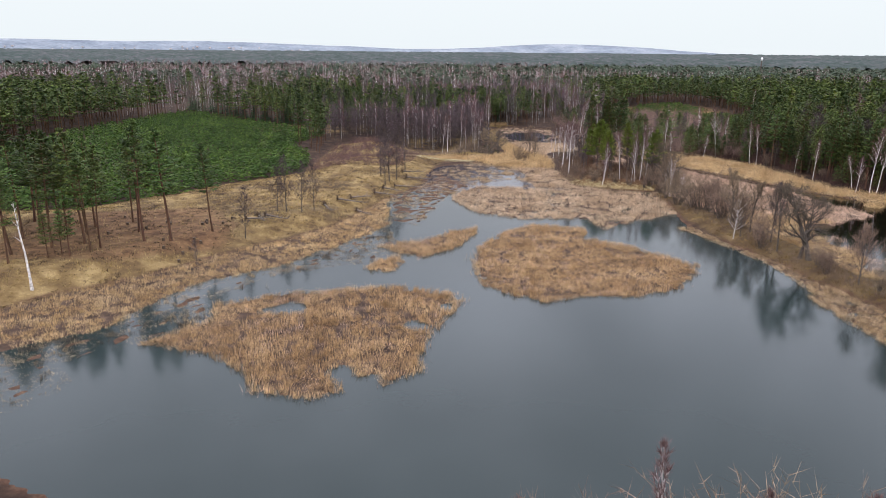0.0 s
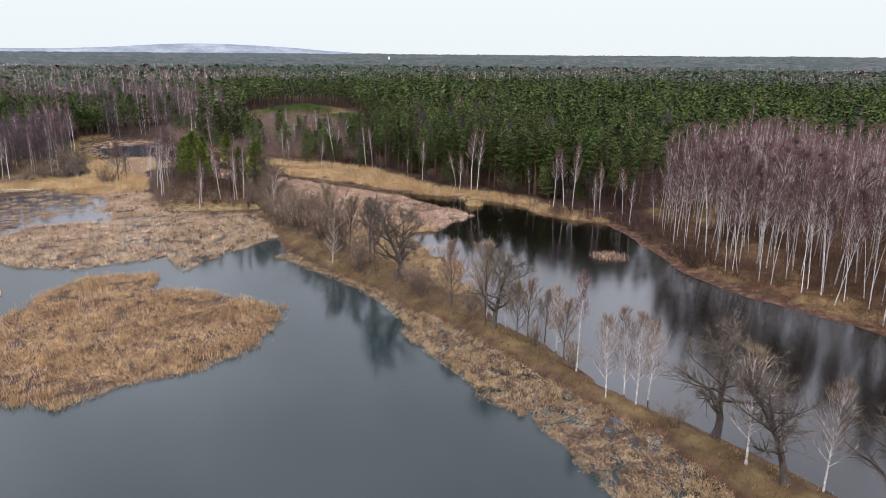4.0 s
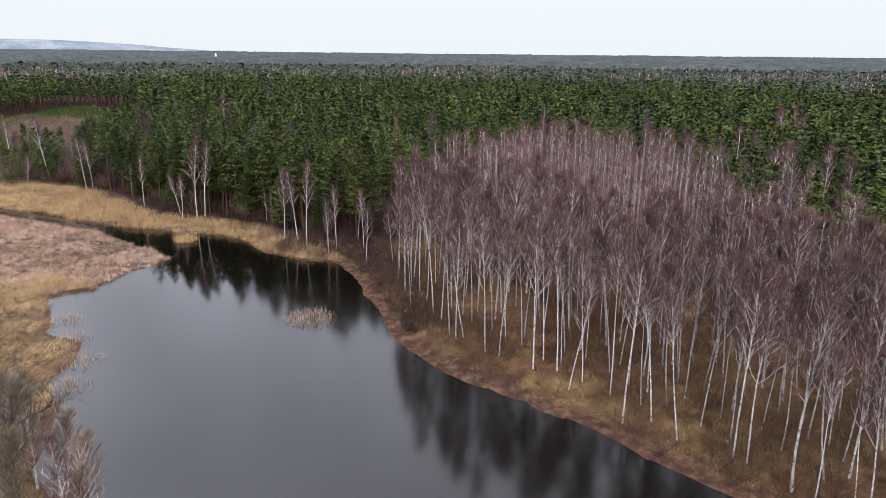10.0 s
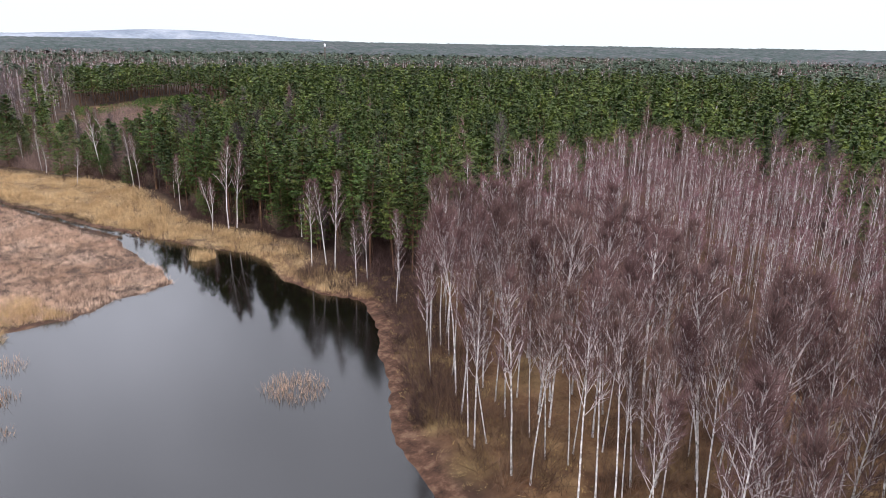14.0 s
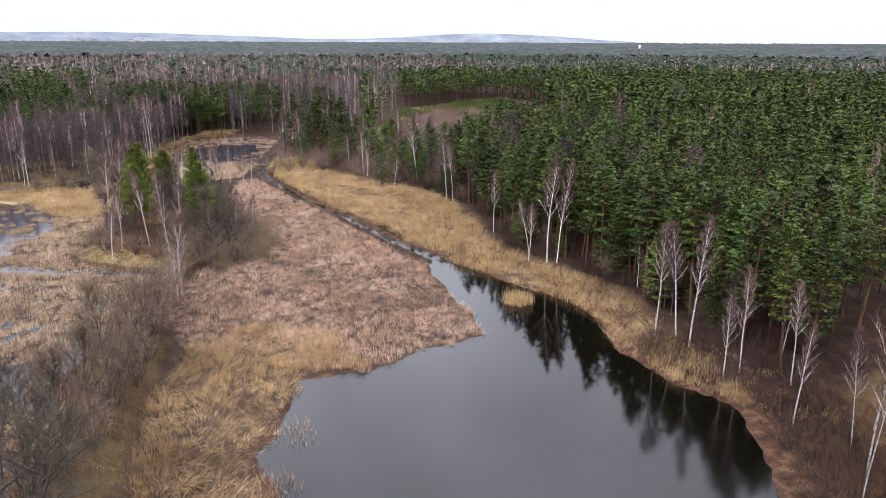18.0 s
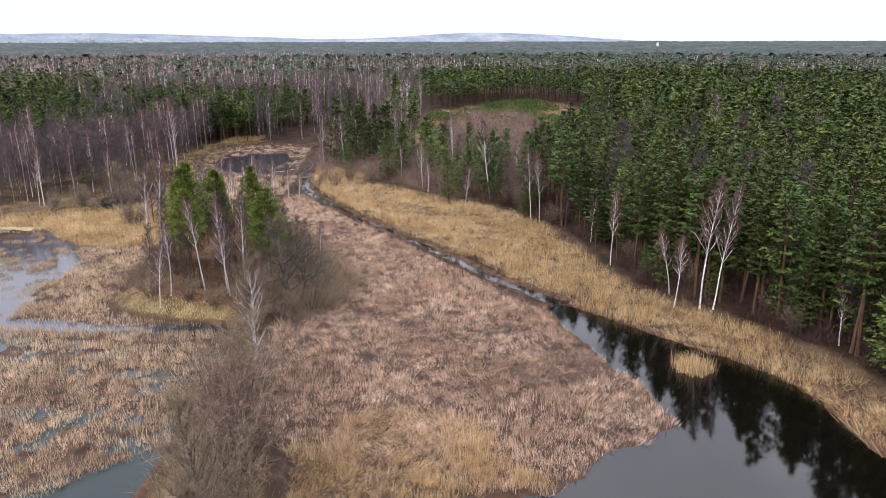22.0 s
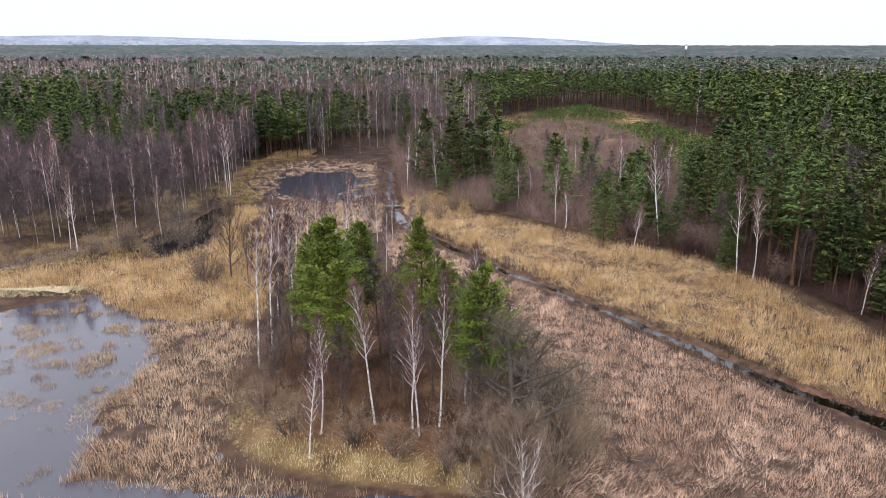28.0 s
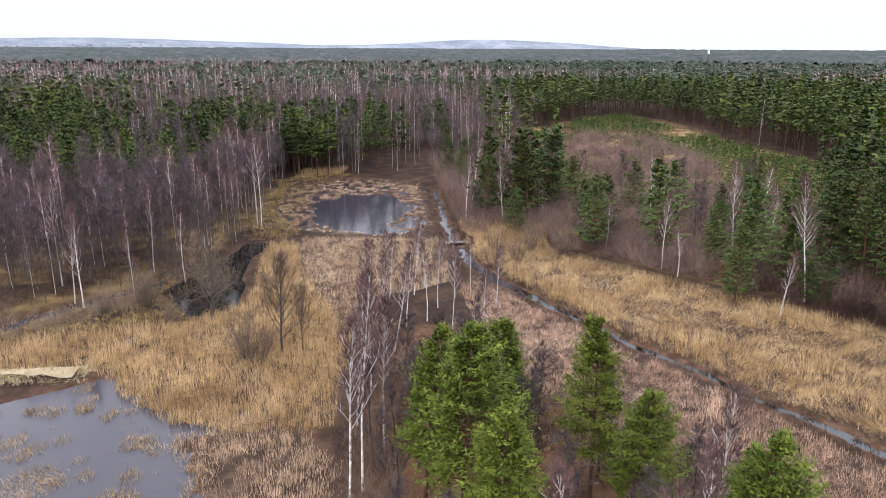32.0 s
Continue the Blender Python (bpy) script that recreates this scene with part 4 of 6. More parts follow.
for x, y, h in ((53.2, 225, 17.4), (64.0, 229, 16.2), (67.9, 214, 16.2), (57.3, 233, 15.5), (54.8, 220.5, 14.5), (65.5, 225, 13), (50.8, 229, 15.5)):
    plant("bright_pine", x, y, h, G_KNOLL)
for x, y, h in ((53, 214, 12), (58, 214, 14), (62, 212, 15), (64, 213, 15), (67, 217, 16), (45, 231, 17), (46, 235, 19), (45.5, 246, 16), (48, 240, 15), (47, 252, 14), (46, 268, 13), (50, 262, 13), (55, 272, 11),
                (52, 211.5, 10), (58, 268, 11), (61, 262, 11), (74, 230, 8), (49, 255, 14), (61.5, 213, 12), (72, 222, 10)):
    plant("birch", x, y, h, G_KNOLL)
plant("oak", 71, 210, 13, G_KNOLL)
plant("oak", 73, 213, 10, G_KNOLL)
for x, y, h in ((48, 222, 9), (51, 236, 11), (60, 222, 11), (62, 238, 10), (66, 233, 11), (69, 224, 9), (56, 243, 11), (50, 247, 10), (64, 219, 10), (59, 229, 12), (70, 217, 9), (52, 219, 9), (55, 216, 9), (49, 230, 11), (47, 238, 12), (61, 217, 9), (67, 212, 9), (71, 226, 9), (53, 240, 12), (58, 250, 10), (68, 229, 10)):
    plant("alder", x, y, h, G_KNOLL)
for x, y, h in ((50, 215, 5), (47, 219, 4.5), (56, 212, 4), (60, 210, 4), (66, 209, 6), (70, 206, 6), (74, 209, 6), (75, 214, 6), (72, 218, 6), (68, 211, 7), (64, 208, 4), (47, 228, 5), (72, 228, 7), (69, 235, 7),
                (52, 250, 6), (57, 255, 6), (62, 250, 6), (48, 262, 5)):
    plant("shrub", x, y, h, G_KNOLL)
for x, y, h in ((130, 202, 19), (131.5, 201, 18), (128, 208, 10), (137, 170, 16), (139, 168, 15), (139.5, 165, 17), (140, 157, 11), (142, 157, 13), (149, 160, 10), (142, 146, 11), (141, 187, 9), (127, 204, 11),
                (124, 223, 13), (118, 257, 16), (114, 299, 17), (112, 274, 19), (119, 254, 15), (97, 291, 14), (105, 269, 10), (98, 287, 8), (109, 325, 16), (92, 305, 10), (125, 237, 10), (146, 153, 12)):
    plant("birch", x, y, h, G_EDGE)
for x, y, h in ((-66, 128, 19), (-70, 134, 23), (-59, 136, 24), (-54, 137, 23), (-68, 152, 18), (-48, 145, 19), (-75, 131, 21), (-78, 140, 22), (-88, 132, 21), (-85, 145, 21), (-63, 143, 22), (-95, 140, 22), (-90, 152, 21), (-100, 131, 21)):
    plant("tall_pine", x, y, h, G_WEST)
for x, y, h in ((-80, 126, 22), (-84, 137, 23), (-73, 141, 21), (-93, 128, 22), (-82, 150, 20), (-98, 146, 23), (-104, 137, 22), (-74, 147, 19), (-107, 150, 22), (-91, 159, 19), (-65.5, 131, 20), (-77, 120, 16)):
    plant("tall_pine", x, y, h, G_WEST)
for x, y, h in ((-72, 124, 10), (-71, 127, 9), (-68.5, 125, 12)):
    plant("pine", x, y, h, G_WEST)
plant("dead_birch", -68, 111, 15, G_WEST, np.random.default_rng(31))
for x, y, h in ((-46, 128, 5), (-41, 145, 11), (-36, 164, 13), (-32.5, 165, 12), (-38, 163, 11), (-14, 209, 16), (-10, 229, 14), (-12, 213, 15), (-15, 205, 13), (22, 294, 15), (-30, 168, 11), (-17, 214, 14)):
    plant("alder", x, y, h, G_WEST)
for x, y, h in ((18, 347, 20), (25, 329, 20), (24, 330, 19), (9, 372, 17), (-1, 293, 16), (3, 287, 15), (5, 285, 15), (11, 300, 15), (17, 315, 16)):
    plant("birch", x, y, h, G_NORTH)
for x, y, h in ((50, 278, 11), (54, 283, 12), (57, 277, 11), (60, 281, 10), (52, 270, 12), (63, 285, 9), (49, 274, 12), (56, 287, 10), (47, 281, 9), (66, 279, 9), (19, 303, 14), (17, 296, 13)):
    plant("birch", x, y, h, G_NORTH)
for x, y, h in ((20, 300, 11), (22.5, 309, 10), (14, 293, 10), (27.5, 300, 8), (18, 288, 9)):
    plant("alder", x, y, h, G_NORTH)
for x, y, h in ((36, 265, 12), (38.5, 266, 8), (21, 290, 9)):
    plant("vase_alder", x, y, h, G_NORTH)
plant("oak", 25.2, 277.5, 8.5, G_NORTH)
for x, y, h in ((32, 263.5, 6.5), (33.5, 262, 5), (10, 279, 5), (15, 283, 5), (20, 276, 4), (69, 298, 5), (74, 301, 5), (78, 306, 6), (71, 306, 5), (83, 303, 6), (60, 300, 4), (24, 288, 5), (13, 287, 5)):
    plant("shrub", x, y, h, G_NORTH)

# the birch stand by the dark pond, its nearest three hundred or so as trees of their own
bx, by, br = scatter(128, 42, 228, 176, 3.75, 21)
keep = sdist(bx, by, BIRCH_WOOD) > 1.0
bx, by = bx[keep], by[keep]
near = (bx < 153) & ((by < 150) | (bx < 150))
for x, y in list(zip(bx[near], by[near]))[:290]:
    plant("slim_birch" if br.random() < 0.9 else "birch", x, y, br.uniform(15.0, 22.5) if y < 136 else br.uniform(11.0, 16.5), "birch stand by the dark pond", br)

# old bare trees that stand above the pines behind
for x, y, h in ((199, 99, 21), (203, 94, 22), (208, 99, 21), (199, 88, 22), (205, 86, 21), (213, 108, 22), (209, 110, 21), (193, 90, 20), (288, 137, 22), (292, 141, 22), (284, 133, 21), (296, 136, 22), (300, 146, 21), (182, 80, 20), (178, 68, 20), (187, 72, 21)):
    plant("birch", x, y, h, "birch stand by the dark pond", br)
# the pines nearest the shore
px, py, pr = scatter(118, 150, 166, 300, 5.0, 22)
edge = [(144.5, 151), (143, 168), (141.5, 179), (137, 192), (130.5, 204), (125, 214), (124, 240), (116, 264), (124, 300), (166, 300), (166, 161), (155, 153)]
keep = sdist(px, py, edge) > 1
for x, y in zip(px[keep], py[keep]):
    plant("pine" if pr.random() < 0.93 else "alder", x, y, pr.uniform(15.0, 22.5), "pines of the forest edge", pr)


for x, y, h in ((73, 328, 21), (79, 330, 20), (82, 327, 18), (88, 335, 20), (86, 341, 18), (88.5, 303, 15), (93, 308, 14), (107, 330, 12.5), (100, 298, 18), (112, 289, 15), (102, 276, 13), (112, 280, 15.5), (106, 293, 9), (118, 300, 14),
                (124, 286, 15), (122, 312, 13)):
    plant("bushy_pine", x, y, h, "mixed trees by the clearing")
for x, y, h in ((76, 324, 16), (84, 338, 17), (71, 337, 18), (92, 345, 16), (69, 331, 17), (80, 345, 17), (96, 338, 14)):
    plant("birch", x, y, h, "mixed trees by the clearing")

# young pines and bare bushes that hang over the golden reeds
rim = [(141, 158), (140.5, 170), (139.5, 181), (136.5, 191), (131, 202), (126, 211), (125, 224), (123.5, 238), (119.5, 252), (113, 264), (104, 278)]
er = np.random.default_rng(23)
for (x0, y0), (x1, y1) in zip(rim, rim[1:]):
    for k in range(4):
        q, off = er.random(), er.uniform(0.5, 6)
        x, y = x0 + (x1 - x0) * q + off, y0 + (y1 - y0) * q + off * 0.3
        kind = ("bushy_pine", "bushy_pine", "alder", "shrub")[k]
        plant(kind, x, y, er.uniform(6, 12) if kind != "shrub" else er.uniform(3, 5.5), G_EDGE, er)


for (x0, y0), (x1, y1) in zip(rim[:7], rim[1:8]):
    for k in range(4):
        q, off = (k + er.random()) / 4, er.uniform(2.5, 7.5)
        plant("pine", x0 + (x1 - x0) * q + off, y0 + (y1 - y0) * q + off * 0.3, er.uniform(16, 21), "pines of the forest edge", er)


# ---- the woods behind: joined trees ----
def forest(name, label, templates, x, y, h, seed, mats, z=None, wide=(0.85, 1.2), category="forest", rounded=False):
    """One object of many joined trees; templates are arrays for a tree one metre high."""
    if not len(x):
        return None
    r = np.random.default_rng(seed)
    z = ground_height(x, y)[0] if z is None else z
    pick = r.integers(0, len(templates), len(x))
    Vs, Fs, Ms, Ns, Ts, base = [], [], [], [], [], 0
    for t, (V, F, MI, N) in enumerate(templates):
        s = np.nonzero(pick == t)[0]
        if not len(s):
            continue
        a = r.uniform(0, 6.28, len(s))
        w = (h[s] * r.uniform(*wide, len(s)))[:, None]
        vx = (V[None, :, 0] * np.cos(a)[:, None] - V[None, :, 1] * np.sin(a)[:, None]) * w + x[s][:, None]
        vy = (V[None, :, 0] * np.sin(a)[:, None] + V[None, :, 1] * np.cos(a)[:, None]) * w + y[s][:, None]
        vz = V[None, :, 2] * h[s][:, None] + z[s][:, None]
        if rounded:
            nx = N[None, :, 0] * np.cos(a)[:, None] - N[None, :, 1] * np.sin(a)[:, None]
            ny = N[None, :, 0] * np.sin(a)[:, None] + N[None, :, 1] * np.cos(a)[:, None]
            Ns.append(np.stack([nx, ny, np.repeat(N[None, :, 2], len(s), 0)], 2).reshape(-1, 3))
        Vs.append(np.stack([vx, vy, vz], 2).reshape(-1, 3))
        Fs.append((F[None] + (np.arange(len(s)) * len(V))[:, None, None]).reshape(-1, 3) + base)
        Ms.append(np.tile(MI, len(s)))
        Ts.append(np.repeat(r.random(len(s)), len(V)))
        base += len(s) * len(V)
    me = mesh_of(name, np.vstack(Vs), np.vstack(Fs), mats, np.concatenate(Ms), np.vstack(Ns) if rounded else None)
    me.attributes.new("tone", "FLOAT", "POINT").data.foreach_set("value", np.concatenate(Ts).astype(np.float32))
    return tagged(new(name, me), label, category, kind="stuff")


def simple(parts, H):
    g, N = Geo(), []
    for k, p in enumerate(parts):
        V, F, _ = p.arrays()
        g.add(V / H, F, k)
        N.append(np.vstack(p.nv) if p.nv else flat_normals(V, F))
    return (*g.arrays(), np.vstack(N))


def stick(H, first, r0):
    g = Geo()
    g.add(*tube([(0, 0, -0.3), (0.1, 0, H * 0.5), (0, 0.1, H * 0.96)], [r0, r0 * 0.7, 0.03], 3))
    return g


def pine_lod(seed, whorls, limbs, needles, size, width):
    t, b, c = pine_geo(seed, 18.0, 0.38, whorls, 2.95, limbs, needles, size, width=width)
    return simple([stick(18.0, 0.4, 0.18), c], 18.0)


def pine_shell(seed, n, size):
    """A distant pine: its trunk and a rounded crown of a few sprays that face outwards."""
    r = np.random.default_rng(seed)
    crown = Geo()
    out = unit(r.normal(size=(n, 3)) + np.array([0, 0, 0.25]))
    c = out * np.array([2.4, 2.4, 4.6]) * r.uniform(0.75, 1.05, (n, 1)) + np.array([0, 0, 12.6])
    t = unit(np.cross(out, r.normal(size=(n, 3))))
    w = np.cross(out, t)
    S = size * r.uniform(0.7, 1.3, (n, 1))
    V = np.stack([c - t * S - w * S * 0.8, c + t * S - w * S * 0.8, c + w * S * 1.2], 1)
    crown.add(V.reshape(-1, 3), np.arange(3 * n).reshape(-1, 3))
    g = np.cross(V[:, 1] - V[:, 0], V[:, 2] - V[:, 0])
    back = (g * out).sum(1) < 0
    V[back] = V[back][:, ::-1]
    crown.v[-1] = V.reshape(-1, 3)
    crown.nv.append(np.repeat(unit(out + np.array([0, 0, 0.35])), 3, 0))
    return simple([stick(18.0, 0.4, 0.18), crown], 18.0)


def bare_lod(seed, limbs, subs, twigs, twig_len, wide=0.03, low=0.38):
    r = np.random.default_rng(seed)
    H = 17.0
    tw = Geo()
    B, T, W, LB, LT = [], [], [], [], []
    for i in range(limbs):
        u = r.uniform(low, 0.98)
        a = r.uniform(0, 6.28)
        L = 2.6 * (1.15 - u) + 0.7
        p = np.array([0, 0, H * u])
        e = p + unit(np.array([np.cos(a), np.sin(a), 2.1])) * L
        LB.append(p), LT.append(e)
        for s in range(subs):
            b = p + (e - p) * r.uniform(0.2, 1)
            t = b + unit(e - p + r.normal(size=3) * 1.2 * L / 2) * twig_len * r.uniform(0.6, 1.3)
            B.append(b), T.append(t), W.append(wide)
    tw.add(*blades(np.array(B), np.array(T), np.array(W), r))
    wood = stick(H, 0.4, 0.058)
    wood.add(*blades(np.array(LB), np.array(LT), np.full(len(LB), max(0.06, wide)), r))
    return simple([wood, tw], H)


PINE_NEAR = [pine_lod(600 + i, 10, 6, 10, 0.68, 0.42) for i in range(6)]
PINE_CLOSE = [pine_lod(680 + i, 11, 6, 18, 0.52, 0.40) for i in range(5)]
PINE_MID = [pine_lod(610 + i, 8, 5, 6, 0.95, 0.48) for i in range(6)]
PINE_WIDE = [pine_lod(630 + i, 7, 5, 5, 0.95, 0.48) for i in range(5)]
PINE_FAR = [pine_shell(620 + i, 34, 0.85) for i in range(4)]
BARE_NEAR = [bare_lod(640 + i, 22, 8, 1, 1.4, 0.05, 0.48) for i in range(5)]
BARE_DENSE = [bare_lod(670 + i, 30, 13, 1, 1.4, 0.055, 0.24) for i in range(5)]
BARE_MID = [bare_lod(650 + i, 12, 4, 1, 1.8, 0.09) for i in range(5)]
BARE_FAR = [bare_lod(660 + i, 8, 3, 1, 2.2, 0.2) for i in range(4)]

OPEN = (POND_W, POND_E, MEADOW_W, PLANTATION, CLEARING, SCRUB_NE, STRIP_E, FIELD, GOLD_N, TAN_N, KNOLL, MUD_N, CAUSEWAY, LODGED, MARSH_N, CREEK, DITCH, RILL_W)


def free(x, y, margin=1.0):
    ok = np.ones(len(x), bool)
    for p in OPEN:
        ok &= sdist(x, y, p) < -margin
    ok &= ~((y < 170) & (x < 134)) | (x < -90)
    ok &= ~((x > 60) & (x < 124) & (y < 262)) & ~((x < 160) & (x > 60) & (y < 174))
    ok &= ~((x > -40) & (x < 70) & (y < 284)) & ~((x > 24) & (x < 70) & (y < 392))
    return ok


# within 450 m of the ponds
x, y, r = scatter(-330, -60, 560, 640, 6.2, 31)
ok = free(x, y) & (sdist(x, y, BIRCH_WOOD) < 0.5) & ~((sdist(x, y, edge) > 1) & (x > 118) & (x < 166)) & (np.hypot(x - 60, y - 120) < 560)
ok &= (np.abs(np.degrees(np.arctan2(x - 60, y - 30)) - 18) < 68) & (y > 20)
x, y = x[ok], y[ok]
wood = fbm(x * 0.012, y * 0.012, 41)
alder = sdist(x, y, ALDER_WOOD)
bare = np.where((alder > 0) | ((x > -45) & (x < 70) & (y > 270) & (y < 388)), r.random(len(x)) < 1.0, (r.random(len(x)) < smooth((wood - 0.46) / 0.12) * 0.85 * (x < 95) + 0.04 + 0.5 * (np.hypot(x - 50, y - 430) < 75)))
bare &= ~((alder > 0) & (y > 343) & (x < 10) & (r.random(len(x)) < 0.75))
bare &= ~((y > 392) & (y < 425) & (x < 60) & (r.random(len(x)) < 0.55))
bare |= (y > 425) & (x < 120) & (r.random(len(x)) < 0.9 * smooth((fbm(x * 0.014, y * 0.014, 47) - 0.44) / 0.08))
h = r.uniform(12, 22.5, len(x)) * np.where(alder > 0, 0.85, 1.0) + 5 * (fbm(x * 0.03, y * 0.03, 45) - 0.4)
keep = (np.hypot(x - 90, y - 170) < 260) | (r.random(len(x)) < np.where(((x < -40) & (y < 520)) | (np.hypot(x - 150, y - 450) < 190), 1.0, 0.52))
x, y, wood, alder, bare, h = (q[keep] for q in (x, y, wood, alder, bare, h))
white = r.random(len(x)) < 0.3
close = (np.hypot(x - 90, y - 170) < 165) | ((x < 90) & (np.hypot(x - 20, y - 330) < 150))
middle = np.hypot(x - 90, y - 170) < 290
beside = (np.hypot(x - 200, y - 100) < 55) | (np.hypot(x - 185, y - 185) < 35)
for sel, pines, bares, broad in ((close & beside, PINE_CLOSE, BARE_DENSE, (0.75, 1.1)), (close & ~beside, PINE_NEAR, BARE_DENSE, (0.75, 1.1)), (~close & middle, PINE_MID, BARE_MID, (0.85, 1.2)), (~close & ~middle, PINE_WIDE, BARE_MID, (1.0, 1.4))):
    forest("pine_forest", "dense dark green pine forest seen from above", pines, x[~bare & sel], y[~bare & sel], h[~bare & sel], 51, [M_BARK_PINE, M_FOREST], None, broad, rounded=True)
    forest("bare_forest", "leafless grey-brown alder and aspen wood", bares, x[bare & ~white & sel], y[bare & ~white & sel], h[bare & ~white & sel], 52, [M_BARK_DARK, M_TWIG_DARK])
    forest("birch_forest", "leafless birch wood with white trunks", bares, x[bare & white & sel], y[bare & white & sel], h[bare & white & sel], 53, [M_BARK_BIRCH, M_TWIG_BIRCH])
rest = ~near
forest("birch_stand", "dense leafless birch stand with purplish crowns", BARE_NEAR, bx[rest], by[rest], br.uniform(15, 20.5, rest.sum()), 54, [M_BARK_BIRCH, M_TWIG_BIRCH])
x, y, r = scatter(-62, 284, 26, 388, 3.1, 34)
ok = (sdist(x, y, ALDER_WOOD) > 0.5) & (sdist(x, y, DITCH) < -1) & ((y < 345 + 14 * (fbm(x * 0.08, y * 0.08, 67) - 0.5)) | (x > 10))
x, y = x[ok], y[ok]
white = r.random(len(x)) < 0.12
h = r.uniform(10, 15.5, len(x))
forest("bare_forest", "dense grey-purple leafless alder wood beside the marsh", BARE_DENSE, x[~white], y[~white], h[~white], 61, [M_BARK_DARK, M_TWIG_DARK], None, (1.15, 1.7))
forest("birch_forest", "white birch trunks scattered through the alder wood", BARE_NEAR, x[white], y[white], h[white] + 2, 62, [M_BARK_BIRCH, M_TWIG_BIRCH])
x, y, r = scatter(-20, 386, 78, 480, 4.4, 36)
ok = (sdist(x, y, MUD_N) < -2) & ~((x > 46) & (y < 440)) & (sdist(x, y, CREEK) < -3) & (sdist(x, y, SCRUB_NE) < -1)
x, y = x[ok], y[ok]
h, q = r.uniform(13, 19, len(x)), fbm(x * 0.05, y * 0.05, 63) + r.normal(size=len(x)) * 0.06
forest("pine_forest", "clump of dark pines behind the northern pool", PINE_NEAR, x[q > 0.5], y[q > 0.5], h[q > 0.5], 63, [M_BARK_PINE, M_FOREST], None, (1.0, 1.4), rounded=True)
forest("birch_forest", "pale leafless birches behind the northern pool", BARE_DENSE, x[q <= 0.5], y[q <= 0.5], h[q <= 0.5], 64, [M_BARK_BIRCH, M_TWIG_DARK])
# scrub and mixed trees round the clearing
x, y, r = scatter(66, 265, 190, 430, 6.5, 33)
ok = (sdist(x, y, SCRUB_NE) > 1)
x, y = x[ok], y[ok]
q = r.random(len(x))
for a, b, c in zip(x[q < 0.22], y[q < 0.22], r.uniform(8, 14, 999)):
    plant("bushy_pine", a, b, c, "mixed trees by the clearing", r)
for a, b, c in zip(x[q > 0.80], y[q > 0.80], r.uniform(7, 13, 999)):
    plant("birch" if r.random() < 0.22 else "alder", a, b, c, "mixed trees by the clearing", r)

# 560 m to 1400 m
def far_rise(d):
    """The land climbs a little towards the horizon."""
    return 24 * smooth((d - 700) / 3600)


x, y, r = scatter(-1250, 20, 1500, 1500, 12.5, 35)
d, az = np.hypot(x - 60, y - 100), np.degrees(np.arctan2(x - 60, y - 60))
ok = (d > 555) & (d < 1350) & (az > -48) & (az < 88) & (r.random(len(x)) < 0.92)
x, y, d = x[ok], y[ok], d[ok]
bare = r.random(len(x)) < smooth((fbm(x * 0.006, y * 0.009, 43) - 0.47 + 0.12 * (x < 200)) / 0.12) * 0.85
h = r.uniform(15, 21, len(x))
z0 = 1.0 + far_rise(d)
forest("pine_forest", "distant pine forest reaching to the horizon, haze painted into its green", PINE_FAR, x[~bare], y[~bare], h[~bare], 55, [M_BARK_PINE, M_FOREST_FAR], z0[~bare], (1.5, 2.1), rounded=True)
forest("bare_forest", "distant leafless wood between the pines", BARE_FAR, x[bare], y[bare], h[bare], 56, [M_BARK_BIRCH, M_TWIG_BIRCH], z0[bare], (1.2, 1.8))


def far_canopy():
    """The woods past a kilometre: an uneven sheet of tree tops."""
    r = np.random.default_rng(61)
    az = np.radians(np.linspace(-55, 95, 520))
    rad = 1250 * (4500 / 1250) ** np.linspace(0, 1, 70)
    A, R = np.meshgrid(az, rad)
    A = A + r.normal(size=A.shape) * 0.001
    X, Y = 60 + np.sin(A) * R, 100 + np.cos(A) * R
    Z = far_rise(R) + 11 + 9 * r.random(A.shape) ** 0.8 + 9 * (fbm(X * 0.003, Y * 0.003, 71) - 0.5)
    n = len(az)
    i = (np.arange(len(rad) - 1)[:, None] * n + np.arange(n - 1)[None]).ravel()
    F = np.concatenate([np.stack([i, i + n + 1, i + 1], 1), np.stack([i, i + n, i + n + 1], 1)])
    tagged(new("far_forest", mesh_of("far_forest", np.stack([X, Y, Z], 2).reshape(-1, 3), F, [M_FARWOOD])), "far mixed woods at the horizon, a bluish haze cast painted in", "forest", kind="stuff")


far_canopy()


def hills():
    az = np.radians(np.linspace(-60, 100, 320))
    deg = np.degrees(az)
    top = 34 + 30 * (fbm(deg * 0.08, deg * 0 + 3, 81) - 0.35) + 62 * smooth((2 - deg) / 18) + 58 * np.exp(-((deg - 10) / 9.0) ** 2) - 20 * smooth((deg - 20) / 25)
    top = np.maximum(top, 26)
    rows = []
    for k, (R, s) in enumerate(((4480, 0.0), (4620, 0.7), (4740, 1.0))):
        rows.append(np.stack([60 + np.sin(az) * R, 100 + np.cos(az) * R, -20 + s * (top + 20) if k else np.full(len(az), -20.0)], 1))
    n = len(az)
    i = (np.arange(2)[:, None] * n + np.arange(n - 1)[None]).ravel()
    F = np.concatenate([np.stack([i, i + n + 1, i + 1], 1), np.stack([i, i + n, i + n + 1], 1)])
    tagged(new("backdrop", mesh_of("backdrop", np.vstack(rows), F, [M_HILL])), "wooded hills on the horizon, painted pale blue-grey for haze", "hills", kind="structure")
    return az, top


HILL_AZ, HILL_TOP = hills()


